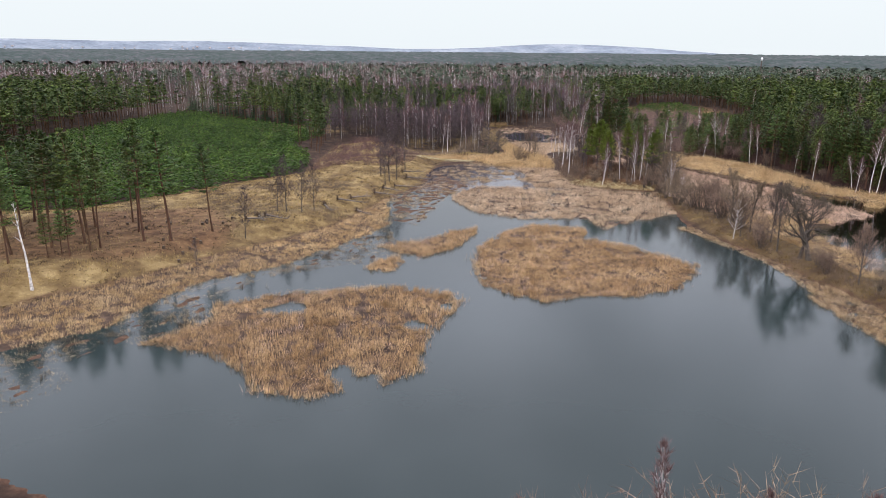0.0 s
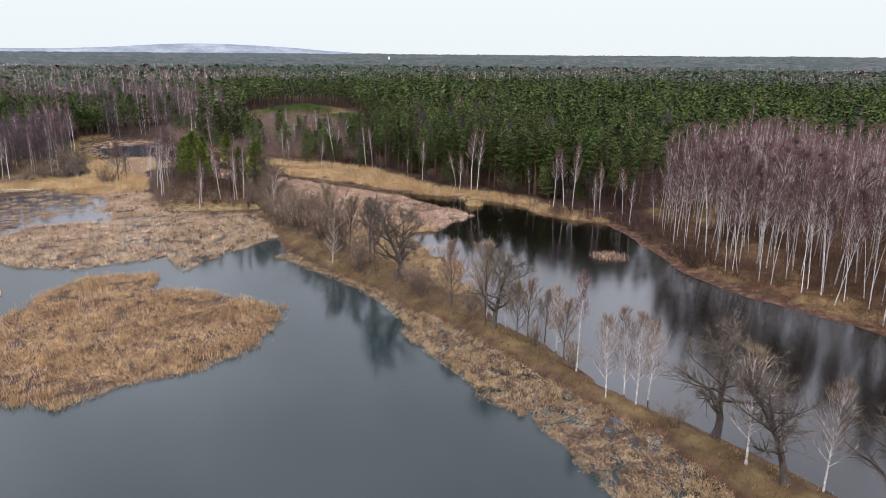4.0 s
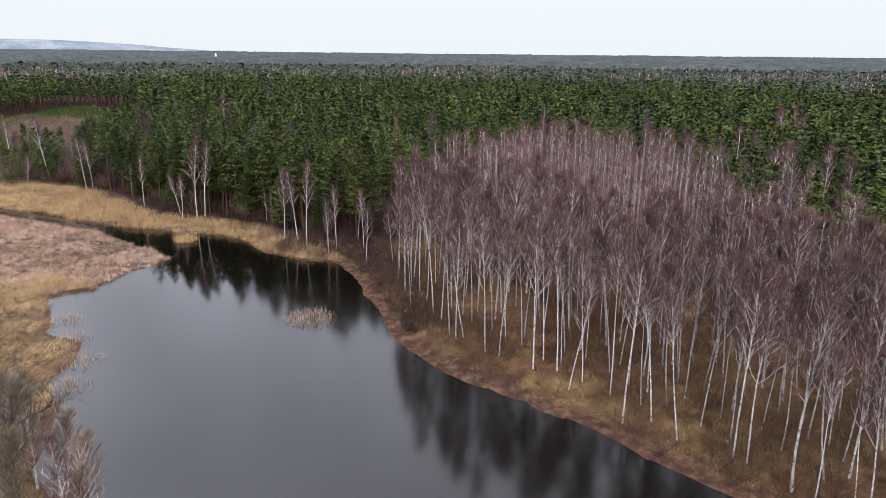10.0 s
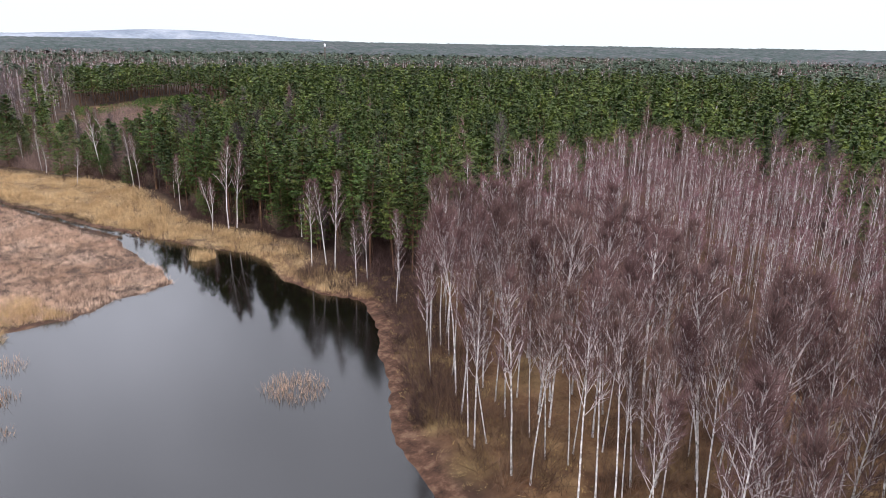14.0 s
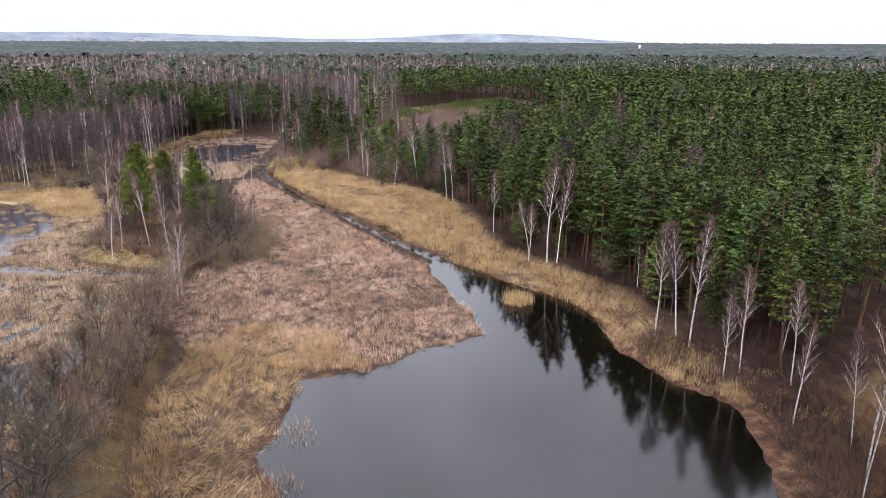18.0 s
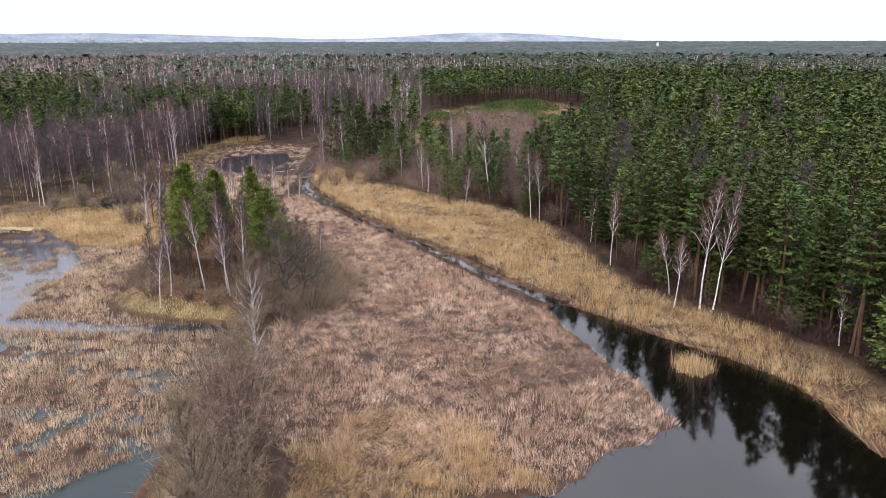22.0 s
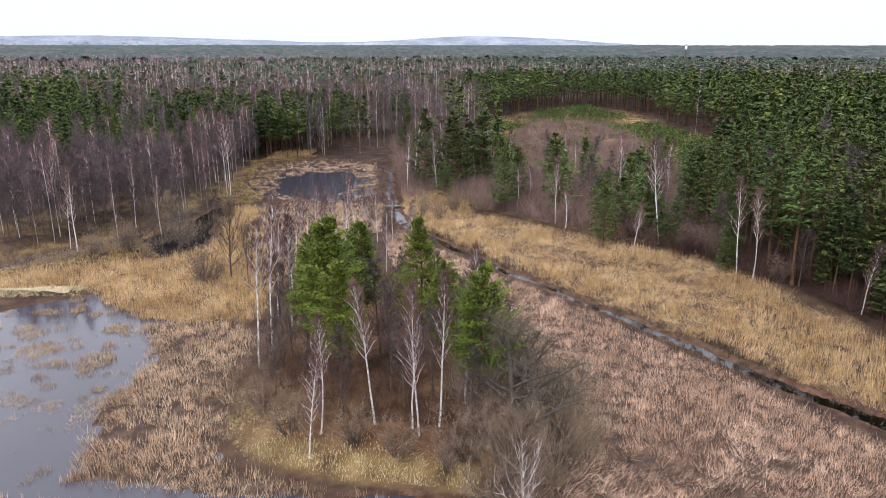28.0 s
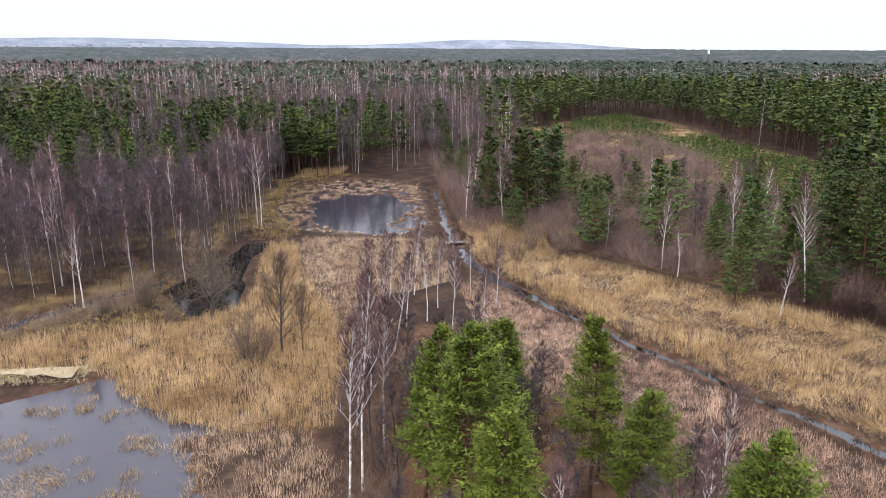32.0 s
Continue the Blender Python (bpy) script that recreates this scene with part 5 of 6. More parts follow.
# ---- reeds ----
def reeds(name, label, outlines, density, height, mat, seed, lodged=0.0, width=0.05, clump=0.5, tufts=(), edge_fade=0.8, broken=0.0, tufted=1.5, land=False):
    """Upright and lodged stalks as slim triangles; clump thins them in patches."""
    r = np.random.default_rng(seed)
    Bs, Hs = [], []
    for poly in outlines:
        xs, ys = [p[0] for p in poly], [p[1] for p in poly]
        area = (max(xs) - min(xs) + 2) * (max(ys) - min(ys) + 2)
        m = int(area * tufted)
        cx, cy = r.uniform(min(xs) - 1, max(xs) + 1, m), r.uniform(min(ys) - 1, max(ys) + 1, m)
        n = int(area * density)
        k = r.integers(0, m, n)
        spread = 0.20 + 0.22 * r.random(m)
        loose = r.random(n) < 0.36
        x = np.where(loose, r.uniform(min(xs) - 1, max(xs) + 1, n), cx[k] + r.normal(size=n) * spread[k])
        y = np.where(loose, r.uniform(min(ys) - 1, max(ys) + 1, n), cy[k] + r.normal(size=n) * spread[k])
        part_h = np.where(loose, 0.75, (0.65 + 0.6 * r.random(m))[k])
        wx, wy = x + 2.4 * (fbm(x * 0.22, y * 0.22, 3) - 0.5), y + 2.4 * (fbm(x * 0.22, y * 0.22, 9) - 0.5)
        s = sdist(wx, wy, poly)
        c = fbm(x * 0.5, y * 0.5, seed + 5)
        patch = smooth((c - 0.5 + 0.28 * (1 - clump)) / 0.12 + 0.5) if clump else 1
        ok = (s > edge_fade * (r.random(n) - 0.35)) & (r.random(n) < patch)
        if mat is not M_TUSSOCK:
            ok &= sdist(wx, wy, CREEK) < -0.6
        for hx, hy, rad in HOLES:
            ok &= np.hypot(wx - hx, wy - hy) > rad * 0.9
        Bs.append(np.stack([x[ok], y[ok], np.full(ok.sum(), -0.12)], 1))
        Hs.append(part_h[ok])
    for cx, cy, rad, dens in tufts:
        n = int(rad * rad * 3.1 * density * dens)
        a, q = r.uniform(0, 6.28, n), rad * np.sqrt(r.random(n)) * r.uniform(0.75, 1.1, n)
        Bs.append(np.stack([cx + np.cos(a) * q, cy + np.sin(a) * q, np.full(n, -0.12)], 1))
        Hs.append(np.ones(n))
    B = np.vstack(Bs)
    if land and mat is M_GRASS:
        B = B[(sdist(B[:, 0], B[:, 1], FELLED) < 0) | (r.random(len(B)) < 0.2)]
    if land:
        B[:, 2] = ground_height(B[:, 0], B[:, 1])[0] - 0.04
        B = B[B[:, 2] > -0.02] if not tufts else B
    n = len(B)
    tall = height * r.uniform(0.6, 1.15, n) * (0.75 + 0.5 * fbm(B[:, 0] * 0.18, B[:, 1] * 0.18, seed + 9))
    tall *= 0.5 + 0.5 * smooth(-sdist(B[:, 0], B[:, 1], CREEK) / 2.5)
    tall *= np.concatenate(Hs) if len(B) == sum(len(q) for q in Hs) else r.uniform(0.65, 1.25, n)
    flow = fbm(B[:, 0] * 0.09, B[:, 1] * 0.09, seed + 11) * 14
    lay = np.clip(lodged * 2 * smooth((fbm(B[:, 0] * 0.13, B[:, 1] * 0.13, seed + 13) - 0.35) / 0.3), 0, 1) * r.uniform(0.5, 1.1, n)
    lean = 0.10 + 1.25 * lay
    a = flow + r.normal(size=n) * (0.5 + 1.5 * (1 - np.clip(lay, 0, 1)))
    d = np.stack([np.cos(a) * np.sin(lean), np.sin(a) * np.sin(lean), np.cos(lean)], 1)
    d = unit(d + r.normal(size=(n, 3)) * 0.13)
    d[:, 2] = np.abs(d[:, 2]) + 0.05
    T = B + d * tall[:, None]
    W = width * r.uniform(0.6, 1.4, n)
    V, F = blades(B, T, W, r)
    if broken:
        k = r.random(n) < broken
        T2 = T[k] + unit(np.stack([r.normal(size=k.sum()), r.normal(size=k.sum()), np.full(k.sum(), -0.7)], 1)) * tall[k][:, None] * 0.6
        V2, F2 = blades(T[k], T2, W[k], r)
        V, F = np.vstack([V, V2]), np.vstack([F, F2 + len(V)])
    return tagged(new(name, mesh_of(name, V, F, [mat])), label, "reeds", kind="stuff")


reeds("reed_bed", "rust-brown dry reed islands standing in the pond", [ISLE_1, ISLE_2, ISLE_3, ISLE_4], 45, 1.15, M_REED_RUST, 101, 0.35)
reeds("reed_bed", "tan dry reed bed north of the pond", [ISLE_5, MARSH_N], 36, 1.15, M_REED_STRAW, 102, 0.15, clump=0.6)
reeds("reed_bed", "dry straw-coloured cattails along the western shore", [MARSH_W], 40, 0.9, M_REED_GOLD, 103, 0.1)
reeds("reed_bed", "sparse dead reeds in the shallows", [SHALLOWS_W, SHALLOWS_N], 36, 0.45, M_CATTAIL, 104, 0.7, clump=0.7)
reeds("reed_bed", "dark broken tussocks along the western shallows", [], 34, 0.6, M_TUSSOCK, 127, 0.6, tufts=tussocks(SHALLOWS_W, 320, 141, 0.2, 1.3))
reeds("reed_bed", "small dead tussocks scattered over the shallow pool", [], 34, 0.7, M_CATTAIL, 113, 0.5, tufts=tussocks(POOL_W, 200, 131, 0.15, 1.5) + tussocks(SHALLOWS_N, 120, 132, 0.15, 1.2) + tussocks(ISLE_5, 60, 133, 0.3, 0.9) + ((17, 240, 3.0, 1.0), (25, 236, 2.6, 1.0), (30, 224, 3.4, 1.0), (16, 226, 2.2, 0.8)))
reeds("reed_bed", "short broken cattails along the causeway", [BELT], 62, 0.75, M_CATTAIL, 105, 0.75, clump=0.4, broken=0.5)
reeds("reed_bed", "wide pinkish-tan field of dry reeds", [FIELD], 56, 1.15, M_REED_TAN, 106, 0.4, clump=0.42, width=0.042)
reeds("reed_bed", "flattened yellow reeds beside the pond", [LODGED], 75, 1.5, M_REED_GOLD, 107, 0.9, clump=0.2, width=0.034)
reeds("reed_bed", "tall golden reeds along the forest edge", [STRIP_E], 40, 1.9, M_REED_GOLD, 108, 0.45, clump=0.32, tufts=TUFTS[:1])
reeds("reed_bed", "tall golden reeds by the northern pool", [GOLD_N], 43, 2.0, M_REED_GOLD, 109, 0.1, clump=0.3)
reeds("reed_bed", "tan dry reeds between the knoll and the northern pool", [TAN_N], 40, 1.3, M_REED_STRAW, 125, 0.3, clump=0.35)
reeds("dry_grass", "straw-coloured dry grass", [MEADOW_W], 10, 0.4, M_GRASS, 110, 0.6, clump=0.5, width=0.10, land=True)
reeds("dry_grass", "olive-brown winter grass on the causeway", [CAUSEWAY], 14, 0.4, M_GRASS_OLIVE, 126, 0.6, clump=0.6, width=0.09, land=True)
reeds("reed_bed", "small sparse reed tufts standing in the dark pond", [], 18, 1.1, M_REED_TAN, 112, 0.2, width=0.05, tufts=TUFTS[1:])
reeds("bank_sedge", "dark sedge hanging over the brook", [[(x + dx, y + dy) for (x, y), dx, dy in zip(CREEK[9:], (0.5,) * 9, (0.3,) * 9)] + [(x + 2.0, y + 1.0) for x, y in CREEK[:8:-1]],
      [(x - 1.5, y - 0.6) for x, y in CREEK[:9]] + [(x - 0.4, y - 0.2) for x, y in CREEK[8::-1]]], 42, 1.3, M_TUSSOCK, 114, 0.5, clump=0.5, width=0.09)
reeds("dry_grass", "ochre tufts of dry grass along the bend of the eastern shore", [SHORE_E], 22, 0.55, M_GRASS, 130, 0.6, clump=0.8, land=True)
reeds("dry_grass", "ochre tufts of dry grass on the eastern shore", [[(131, 60), (128, 88), (127, 112), (134, 128), (141, 142), (146, 150), (152, 150), (140, 124), (137, 90), (140, 60)]], 14, 0.45, M_GRASS, 116, 0.6, clump=1.0, land=True)
reeds("dry_grass", "pale straw-coloured grass rim round the knoll", [[(43.5, 217), (43, 226), (45, 230), (47, 222), (51, 215), (58, 212), (66, 209), (66, 205.5), (55, 208.5), (47.5, 212.5)]], 55, 0.38, M_STRAW_GRASS, 115, 0.8, clump=0.15, land=True)
reeds("reed_bed", "pale thin fringe of dead reeds round the islands", [ISLE_1, ISLE_2, ISLE_4], 9, 1.1, M_REED_TAN, 118, 0.5, clump=1.0, edge_fade=3.5)
brook = np.random.default_rng(151)
clumps = []
for (x0, y0), (x1, y1) in zip(CREEK[:8], CREEK[1:9]):
    for k in np.arange(0, 1, (1.3 if y1 < 280 else 3.2) / math.hypot(x1 - x0, y1 - y0)):
        if brook.random() < 0.85:
            side = brook.choice((-0.3, 0.3, 1.3)) + brook.normal() * 0.3
            clumps.append((x0 + (x1 - x0) * k + side, y0 + (y1 - y0) * k + 0.4 * side, brook.uniform(0.3, 0.9), 1.0))
reeds("bank_sedge", "dark sedge clumps standing in the brook", [], 45, 1.5, M_TUSSOCK, 120, 0.4, width=0.08, tufts=tuple(clumps))
reeds("dry_grass", "olive and straw grass between the rill and the golden reeds", [[(-24, 266), (-14, 268), (8, 288), (16, 300), (23, 291), (20, 276), (4, 272.5), (-8, 266)]], 26, 0.6, M_GRASS, 131, 0.5, clump=0.5, land=True)
reeds("dry_grass", "olive grass on the floor of the alder wood", [[(-30, 282), (-8, 281), (14, 303), (24, 330), (14, 338), (-24, 316)]], 10, 0.4, M_GRASS_OLIVE, 132, 0.6, clump=0.7, width=0.09, land=True)
reeds("dry_grass", "pale flattened straw lying along the marsh edge", [[(-17, 258.4), (13.5, 259.4), (14.5, 263.6), (-17, 263)]], 50, 0.7, M_STRAW_GRASS, 133, 1.0, clump=0.15, land=True)
reeds("reed_bed", "dark wet tussocks at the edge of the western pool", [], 34, 0.5, M_TUSSOCK, 134, 0.6, tufts=tussocks([(-20, 246), (2, 248), (12, 258), (18, 262), (10, 263), (-8, 260), (-20, 258)], 90, 142, 0.25, 1.1))
reeds("heath_tufts", "dark rusty heath tufts on the western meadow", [MEADOW_W], 7, 0.4, M_TUSSOCK, 117, 0.6, clump=1.0, width=0.12, tufted=0.35, land=True)
reeds("reed_bed", "low dead stalks on the drained mud", [MUD_N], 30, 0.5, M_REED_STRAW, 111, 0.6, clump=0.6, land=True)
reeds("dry_grass", "straw-coloured grass between the alder wood and the pool", [[(22, 320), (34, 321), (31, 345), (34, 378), (44, 391), (30, 398), (23, 380)]], 24, 0.7, M_GRASS, 128, 0.5, clump=0.5, land=True)
reeds("reed_bed", "small patch of golden reeds behind the northern pool", [[(27, 384), (40, 392), (42, 403), (28, 399)]], 30, 1.6, M_REED_GOLD, 129, 0.2, clump=0.3, land=True)
reeds("reed_bed", "golden reeds beside the plank crossing", [[(67, 303), (70, 300), (82, 306), (84, 322), (74, 334), (67.5, 330)]], 30, 1.8, M_REED_GOLD, 119, 0.2, clump=0.3, land=True)


def brush(name, label, outlines, density, height, mat, seed, per=10):
    """Low leafless undergrowth."""
    r = np.random.default_rng(seed)
    P = []
    for poly in outlines:
        xs, ys = [p[0] for p in poly], [p[1] for p in poly]
        n = int((max(xs) - min(xs)) * (max(ys) - min(ys)) * density)
        x, y = r.uniform(min(xs), max(xs), n), r.uniform(min(ys), max(ys), n)
        ok = (sdist(x, y, poly) > 0.3) & (fbm(x * 0.15, y * 0.15, seed) > 0.45)
        P.append(np.stack([x[ok], y[ok]], 1))
    P = np.vstack(P)
    z = ground_height(P[:, 0], P[:, 1])[0]
    B = np.repeat(np.column_stack([P, z]), per, 0)
    B[:, :2] += r.normal(size=(len(B), 2)) * 0.3
    d = unit(r.normal(size=(len(B), 3)) * np.array([0.6, 0.6, 0.3]) + np.array([0, 0, 0.9]))
    T = B + d * height * r.uniform(0.4, 1.3, (len(B), 1)) * (0.35 + 1.3 * fbm(B[:, 0] * 0.3, B[:, 1] * 0.3, seed + 3)[:, None])
    V, F = blades(B, T, np.full(len(B), 0.042), r)
    return tagged(new(name, mesh_of(name, V, F, [mat])), label, "undergrowth", kind="stuff")


brush("undergrowth", "low grey-brown bushes along the eastern shore", [[(130, 50), (129, 88), (128, 112), (135, 128), (142, 142), (148, 142), (139, 120), (137, 88), (140, 50)]], 1.2, 1.3, M_BRUSH, 134, 10)
brush("undergrowth", "dark twiggy bushes on the bend of the eastern shore", [SHORE_E], 2.4, 2.2, M_EDGE_BRUSH, 139, 12)
brush("undergrowth", "brown leafless undergrowth below the birches", [BIRCH_WOOD[:7] + [(185, 120), (185, 45)]], 0.5, 1.3, M_BRUSH, 121)
brush("sapling_thicket", "thin brown saplings between the birch trunks", [BIRCH_WOOD], 1.0, 6.5, M_BRUSH, 136, 7)
brush("undergrowth", "sparse twiggy bushes along the foot of the alder wood", [[(-14, 279), (8, 291), (16, 302), (23, 304), (21, 290), (14, 281), (2, 272), (-10, 268)]], 1.5, 1.7, M_TWIG_SHRUB, 137, 9)
brush("undergrowth", "brown twiggy fringe on the western foot of the knoll", [[(43, 217), (42, 228), (44, 245), (47, 262), (51, 270), (53, 256), (49, 236), (48, 222)]], 2.2, 2.3, M_TWIG_SHRUB, 140, 9)
brush("undergrowth", "brown leafless undergrowth along the forest edge", [[(140, 150), (140.5, 180), (136.5, 192), (124.5, 213), (124, 240), (117, 262), (104, 280), (118, 284), (134, 262), (138, 215), (152, 190), (154, 152)]], 2.6, 3.8, M_EDGE_BRUSH, 122, 12)
brush("undergrowth", "purplish young scrub on the clearing", [SCRUB_NE], 0.9, 2.2, M_BRUSH, 123)
brush("sapling_thicket", "thicket of thin reddish leafless saplings", [SCRUB_NE], 4.0, 5.5, M_SAPLING_STEM, 130, 7)
brush("undergrowth", "purplish young scrub on the old clearing", [CLEARING], 0.25, 2.6, M_BRUSH, 129)
brush("sapling_thicket", "dome of reddish-brown leafless saplings on the clearing", [THICKET], 2.2, 4.6, M_SAPLING_STEM, 138, 7)
brush("undergrowth", "brown thicket on the wooded knoll", [[(47.5, 223), (46, 236), (49, 258), (54, 269), (59, 269), (62, 254), (68, 238), (70, 218), (66, 212), (57, 214.5), (51, 218)]], 2.0, 3.2, M_BRUSH, 124, 9)
brush("sapling_thicket", "tall haze of thin tan saplings beside the knoll", [[(66, 206), (64, 215), (67, 226), (66, 238), (71, 240), (77, 232), (81, 221), (79, 210), (73, 204)]], 3.2, 4.5, M_TWIG_SHRUB, 135, 9)
brush("undergrowth", "dark tangle of dead branches in the ditch", [DITCH], 2.6, 1.5, M_BARK_DARK, 128, 8)
brush("undergrowth", "grey undergrowth in the alder wood", [[(-40, 330), (-6, 281), (14, 303), (24, 345), (20, 385), (-50, 385)]], 0.4, 1.8, M_TWIG_DARK, 125)
brush("undergrowth", "pinkish saplings on the western meadow", [[(-44, 232), (-10, 235), (-6, 262), (-30, 322), (-42, 300)]], 0.8, 3.2, M_TWIG_BIRCH, 126)
brush("undergrowth", "twiggy thicket along the causeway", [[(73, 110), (76, 92), (77, 72), (82, 72), (79, 84), (82, 99), (79, 110), (83, 122), (78, 140), (70, 180), (66, 200), (63, 198), (66, 165), (68, 140)]], 0.7, 1.8, M_TWIG_SHRUB, 127)


# ---- young plantation and spruces ----
x, y, r = scatter(-170, 160, -40, 435, 2.15, 37, 0.5)
ok = (sdist(x, y, PLANTATION) > 0.5) & ~((fbm(x * 0.05, y * 0.05, 91) > 0.66) & (y > 300))
sap = []
for i in range(3):
    t, b, c = pine_geo(700 + i, 3.0, 0.05, 3, 1.25, 5, 4, 0.60, width=0.45)
    sap.append(simple([c], 3.0))
forest("young_pine_plantation", "dense green plantation of young pines", sap, x[ok], y[ok], r.uniform(2.0, 3.4, ok.sum()), 57, [M_SAPLING], category="plantation", rounded=True)
x, y, r = scatter(95, 300, 190, 565, 1.9, 38, 0.9)
ok = (sdist(x, y, CLEARING) > 0.5) & (fbm(x * 0.03, y * 0.03, 95) > 0.36) & ((sdist(x, y, THICKET) < 0) | (r.random(len(x)) < 0.25))
forest("young_pine_plantation", "low green saplings on the old clearing", sap, x[ok], y[ok], r.uniform(1.0, 2.6, ok.sum()), 58, [M_SAPLING], category="plantation")
r = np.random.default_rng(39)
for i in range(34):
    k = (i + r.random() * 0.6) / 34
    plant("spruce", -158 + 84 * k + r.normal() * 1.5, 452 - 64 * k + r.normal() * 3, r.uniform(13, 19), "row of spruces behind the plantation", r)


# ---- fallen trees, stumps, weir ----
def fallen_tree(x, y, yaw, L, seed):
    r = np.random.default_rng(seed)
    e = tagged(new("fallen_tree"), "uprooted dead tree with its root plate on the bank", "fallen tree", "fallen trees on the western bank")
    z = float(ground_height(np.array([x]), np.array([y]))[0][0])
    e.matrix_basis = pose(x, y, z, 0, 0, yaw)
    g = Geo()
    p = crooked((0, 0, 0.6), (1, 0, -0.02), L, 6, 0.05, r)
    p[:, 2] = np.linspace(0.6, 0.25, 7)
    g.add(*tube(p, np.linspace(0.24, 0.07, 7), 7, True))
    o = new("trunk", g.mesh("fallen_trunk", [M_LOG]))
    o.parent = e
    g = Geo()
    for i in range(9):
        q = p[r.integers(2, 7)]
        d = unit(np.array([0.7, r.normal(), abs(r.normal()) * 0.5]))
        lp = crooked(q, d, r.uniform(1.2, 2.8), 3, 0.2, r)
        lp[:, 2] = np.maximum(lp[:, 2], 0.05)
        g.add(*tube(lp, [0.07, 0.05, 0.03, 0.01], 4))
    o = new("branches", g.mesh("fallen_branches", [M_LOG]))
    o.parent = e
    g = Geo()
    for i in range(16):
        a = i * 0.4 + r.normal() * 0.1
        lp = crooked((-0.1, 0, 0.75), unit(np.array([-0.25, np.cos(a), np.sin(a)])), r.uniform(0.7, 1.25), 2, 0.15, r)
        lp[:, 2] = np.maximum(lp[:, 2], 0.0)
        g.add(*tube(lp, [0.16, 0.09, 0.02], 4))
    o = tagged(new("root_plate", g.mesh("root_plate", [M_EARTH])), "earthy root plate")
    o.parent = e


for i, (x, y, a, L) in enumerate(((-39.5, 158, -25, 6), (-25.5, 179, -20, 8), (-17, 193.5, -15, 7), (-12, 205, 5, 7), (-9, 217, -8, 7), (-33.5, 115, -10, 4), (-20, 174, -40, 5), (-43, 154, 30, 5), (-28, 172, -70, 6), (-22.5, 183, 40, 6), (-15, 200, -35, 6), (-10.5, 224, 20, 7), (-41, 157, -60, 4))):
    fallen_tree(x, y, a, L, 800 + i)


def stump_master():
    e = tagged(new("tree_stump"), "cut tree stump on the reddish felled ground", "tree stump", "stumps on the western bank")
    g = Geo().add(*tube([(0, 0, -0.1), (0, 0, 0.12), (0, 0, 0.55)], [0.42, 0.3, 0.26], 9))
    o = new("stump_side", g.mesh("stump_side", [M_EARTH]))
    o.parent = e
    w = np.arange(9) * 2 * np.pi / 9
    V = np.vstack([[(0, 0, 0.56)], np.stack([np.cos(w) * 0.26, np.sin(w) * 0.26, np.full(9, 0.55)], 1)])
    o = new("cut_face", mesh_of("cut_face", V, [(0, i + 1, (i + 1) % 9 + 1) for i in range(9)], [M_LOG]))
    o.parent = e
    return e


def place_stumps():
    first, r = stump_master(), np.random.default_rng(41)
    for i in range(22):
        x, y = r.uniform(-80, -46), r.uniform(128, 158)
        z = float(ground_height(np.array([x]), np.array([y]))[0][0])
        m = pose(x, y, z, 0, 0, r.uniform(0, 360))
        if i == 0:
            first.matrix_basis = m
        else:
            copy_thing(first, m)


place_stumps()
plant("spruce", 36, 406, 19, G_NORTH, np.random.default_rng(25))


def box(x0, y0, z0, x1, y1, z1):
    V = [(x0, y0, z0), (x1, y0, z0), (x1, y1, z0), (x0, y1, z0), (x0, y0, z1), (x1, y0, z1), (x1, y1, z1), (x0, y1, z1)]
    F = [(0, 2, 1), (0, 3, 2), (4, 5, 6), (4, 6, 7), (0, 1, 5), (0, 5, 4), (1, 2, 6), (1, 6, 5), (2, 3, 7), (2, 7, 6), (3, 0, 4), (3, 4, 7)]
    return V, F


def weir():
    e = tagged(new("footbridge"), "small weathered plank crossing with a weir over the brook", "footbridge")
    e.matrix_basis = pose(64.4, 313.5, 0.05, 0, 0, 4)
    for i in range(5):
        o = new("plank", Geo().add(*box(-2.0, -0.55 + i * 0.24, 0.55, 2.0, -0.34 + i * 0.24, 0.62)).mesh("plank", [M_PLANK]))
        o.parent = e
    for sx in (-1.9, 1.9):
        for sy in (-0.5, 0.6):
            o = new("post", Geo().add(*tube([(sx, sy, -0.8), (sx, sy, 1.0)], [0.09, 0.08], 6, True)).mesh("post", [M_PLANK]))
            o.parent = e
    o = new("weir_board", Geo().add(*box(-1.8, 0.62, -0.8, 1.8, 0.70, 0.25)).mesh("weir_board", [M_LOG]))
    o.parent = e


weir()


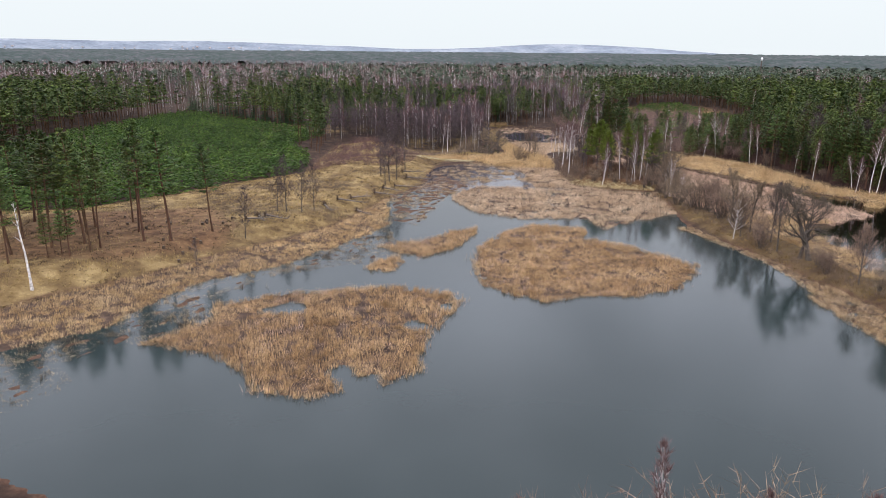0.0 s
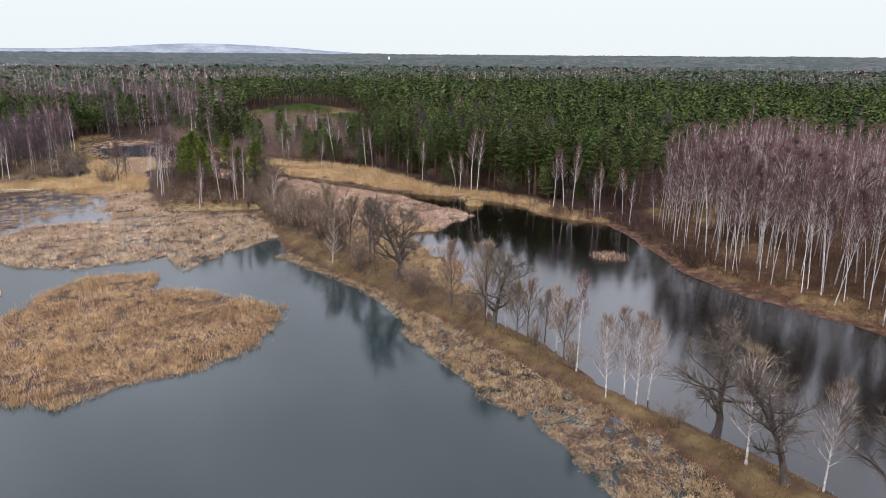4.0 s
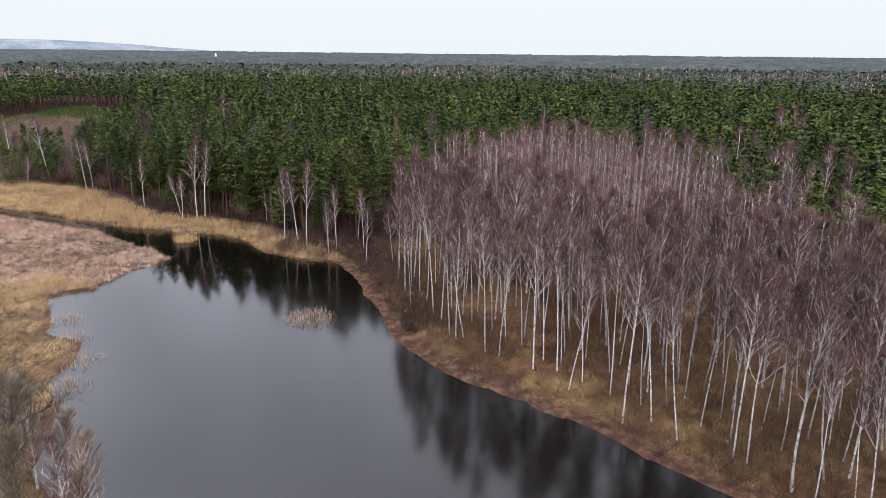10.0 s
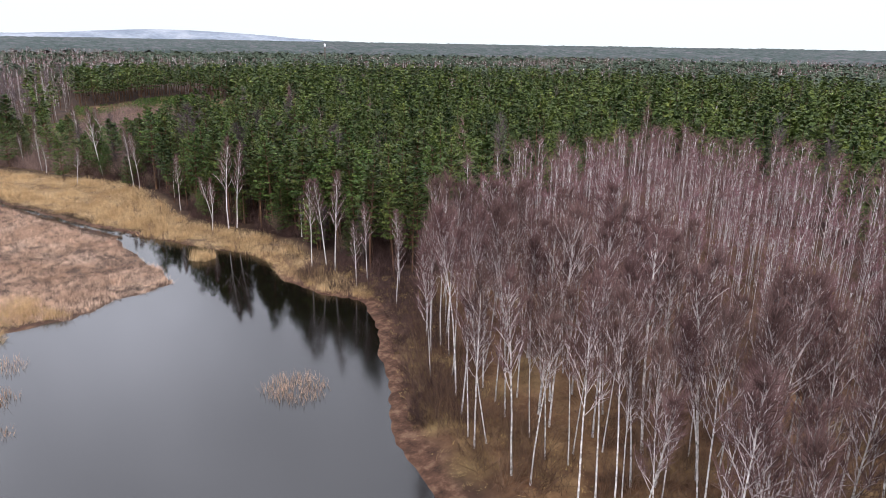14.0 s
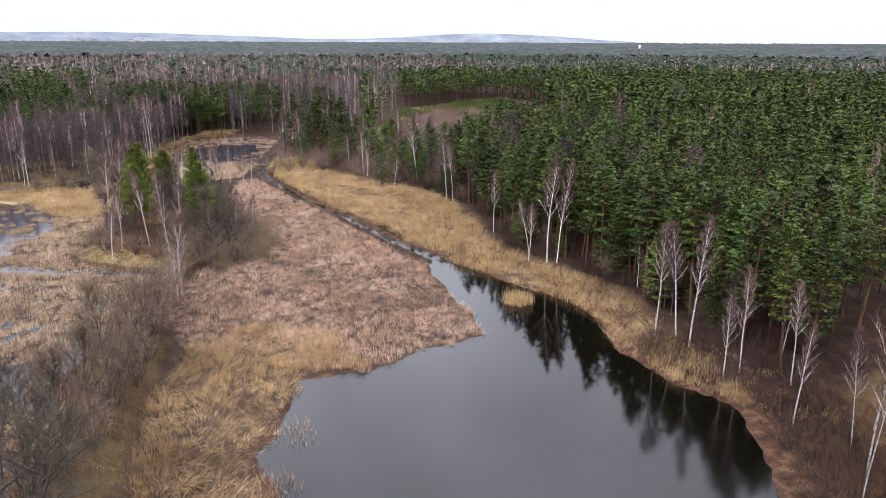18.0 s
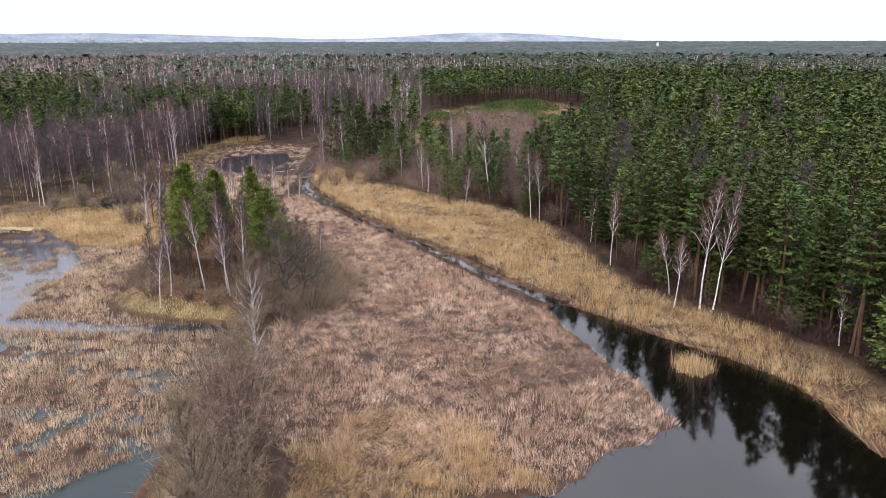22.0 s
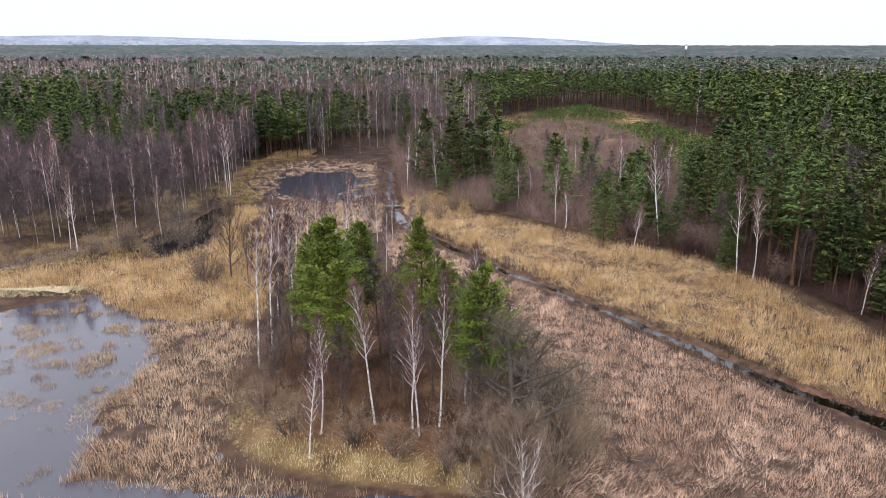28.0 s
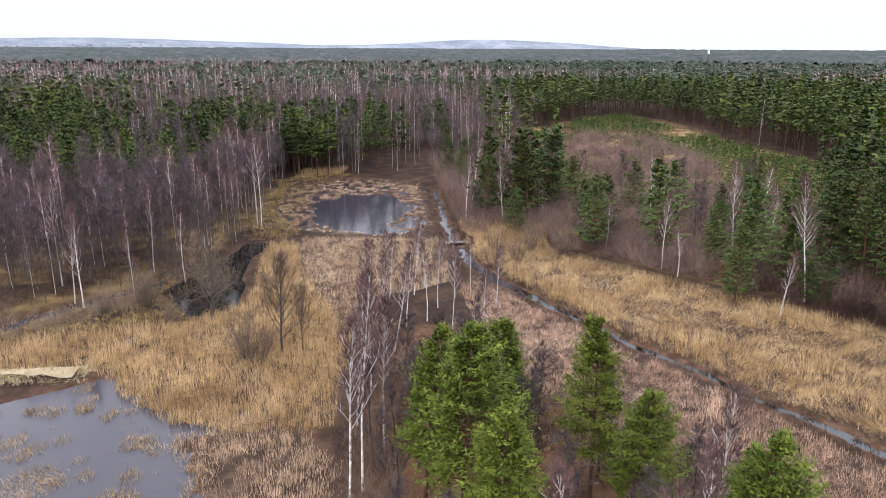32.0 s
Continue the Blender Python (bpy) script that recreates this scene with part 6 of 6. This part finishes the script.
def straw_track():
    """A pale strip of flattened straw beside the western pool."""
    r = np.random.default_rng(43)
    n = 24
    x = np.linspace(-14, 12.5, n)
    mid = 260.5 + 2.0 * np.sin((x + 14) / 14)
    V, F = [], []
    for i in range(n):
        for k in range(4):
            yy = mid[i] - 1.4 + 2.8 * k / 3 + r.normal() * 0.12
            V.append((x[i], yy, 0))
    V = np.array(V)
    V[:, 2] = np.maximum(ground_height(V[:, 0], V[:, 1])[0], 0.05) + 0.08 + r.random(len(V)) * 0.05
    for i in range(n - 1):
        for k in range(3):
            a = i * 4 + k
            F += [(a, a + 4, a + 5), (a, a + 5, a + 1)]
    tagged(new("path", mesh_of("path", V, F, [M_STRAW])), "pale strip of flattened straw at the marsh edge", "path", kind="structure")


M_STRAW = material("flattened_straw", [(0.322, 0.260, 0.161), (0.409, 0.347, 0.236)], 0.8, 0.9, 0.3, fine=0.2)
straw_track()


# ---- far things ----
def tower():
    e = tagged(new("tower"), "slender dark tower with a white head above the far forest", "tower")
    e.matrix_basis = pose(436, 952, 0)
    for nm, g in (("shaft", Geo().add(*tube([(0, 0, 0), (0, 0, 33)], [0.9, 0.8], 10))), ("head", Geo().add(*tube([(0, 0, 33), (0, 0, 33.5), (0, 0, 37), (0, 0, 37.4)], [0.8, 1.2, 1.2, 0.4], 10, True))),
                  ("mast", Geo().add(*tube([(0, 0, 37.4), (0, 0, 39.5)], [0.2, 0.1], 5)))):
        o = new(nm, g.mesh(nm, [M_WHITE if nm == "head" else M_BARK_DARK]))
        o.parent = e


tower()


def town():
    """Small pale houses on the hills at the horizon."""
    r = np.random.default_rng(47)
    e = tagged(new("house"), "tiny pale house in the far town", "house", "houses of the far town")
    o = new("wall", Geo().add(*box(-6, -4, -3, 6, 4, 5)).mesh("house_wall", [M_PLASTER]))
    o.parent = e
    V = [(-6.5, -4.5, 5), (6.5, -4.5, 5), (6.5, 4.5, 5), (-6.5, 4.5, 5), (-6.5, 0, 8), (6.5, 0, 8)]
    o = new("roof", mesh_of("house_roof", V, [(0, 1, 5), (0, 5, 4), (2, 3, 4), (2, 4, 5), (0, 4, 3), (1, 2, 5)], [M_ROOF]))
    o.parent = e
    first = True
    for i in range(110):
        deg = r.uniform(-36, -14) if i < 60 else (r.uniform(-14, 6) if i < 75 else r.uniform(48, 75))
        a = radians(deg)
        R = r.uniform(4545, 4615)
        top = float(np.interp(a, HILL_AZ, HILL_TOP))
        z = -20 + 0.7 * (top + 20) * (R - 4480) / 140
        m = pose(60 + math.sin(a) * R, 100 + math.cos(a) * R, z, 0, 0, r.uniform(0, 180))
        if first:
            e.matrix_basis, first = m, False
        else:
            copy_thing(e, m)


town()
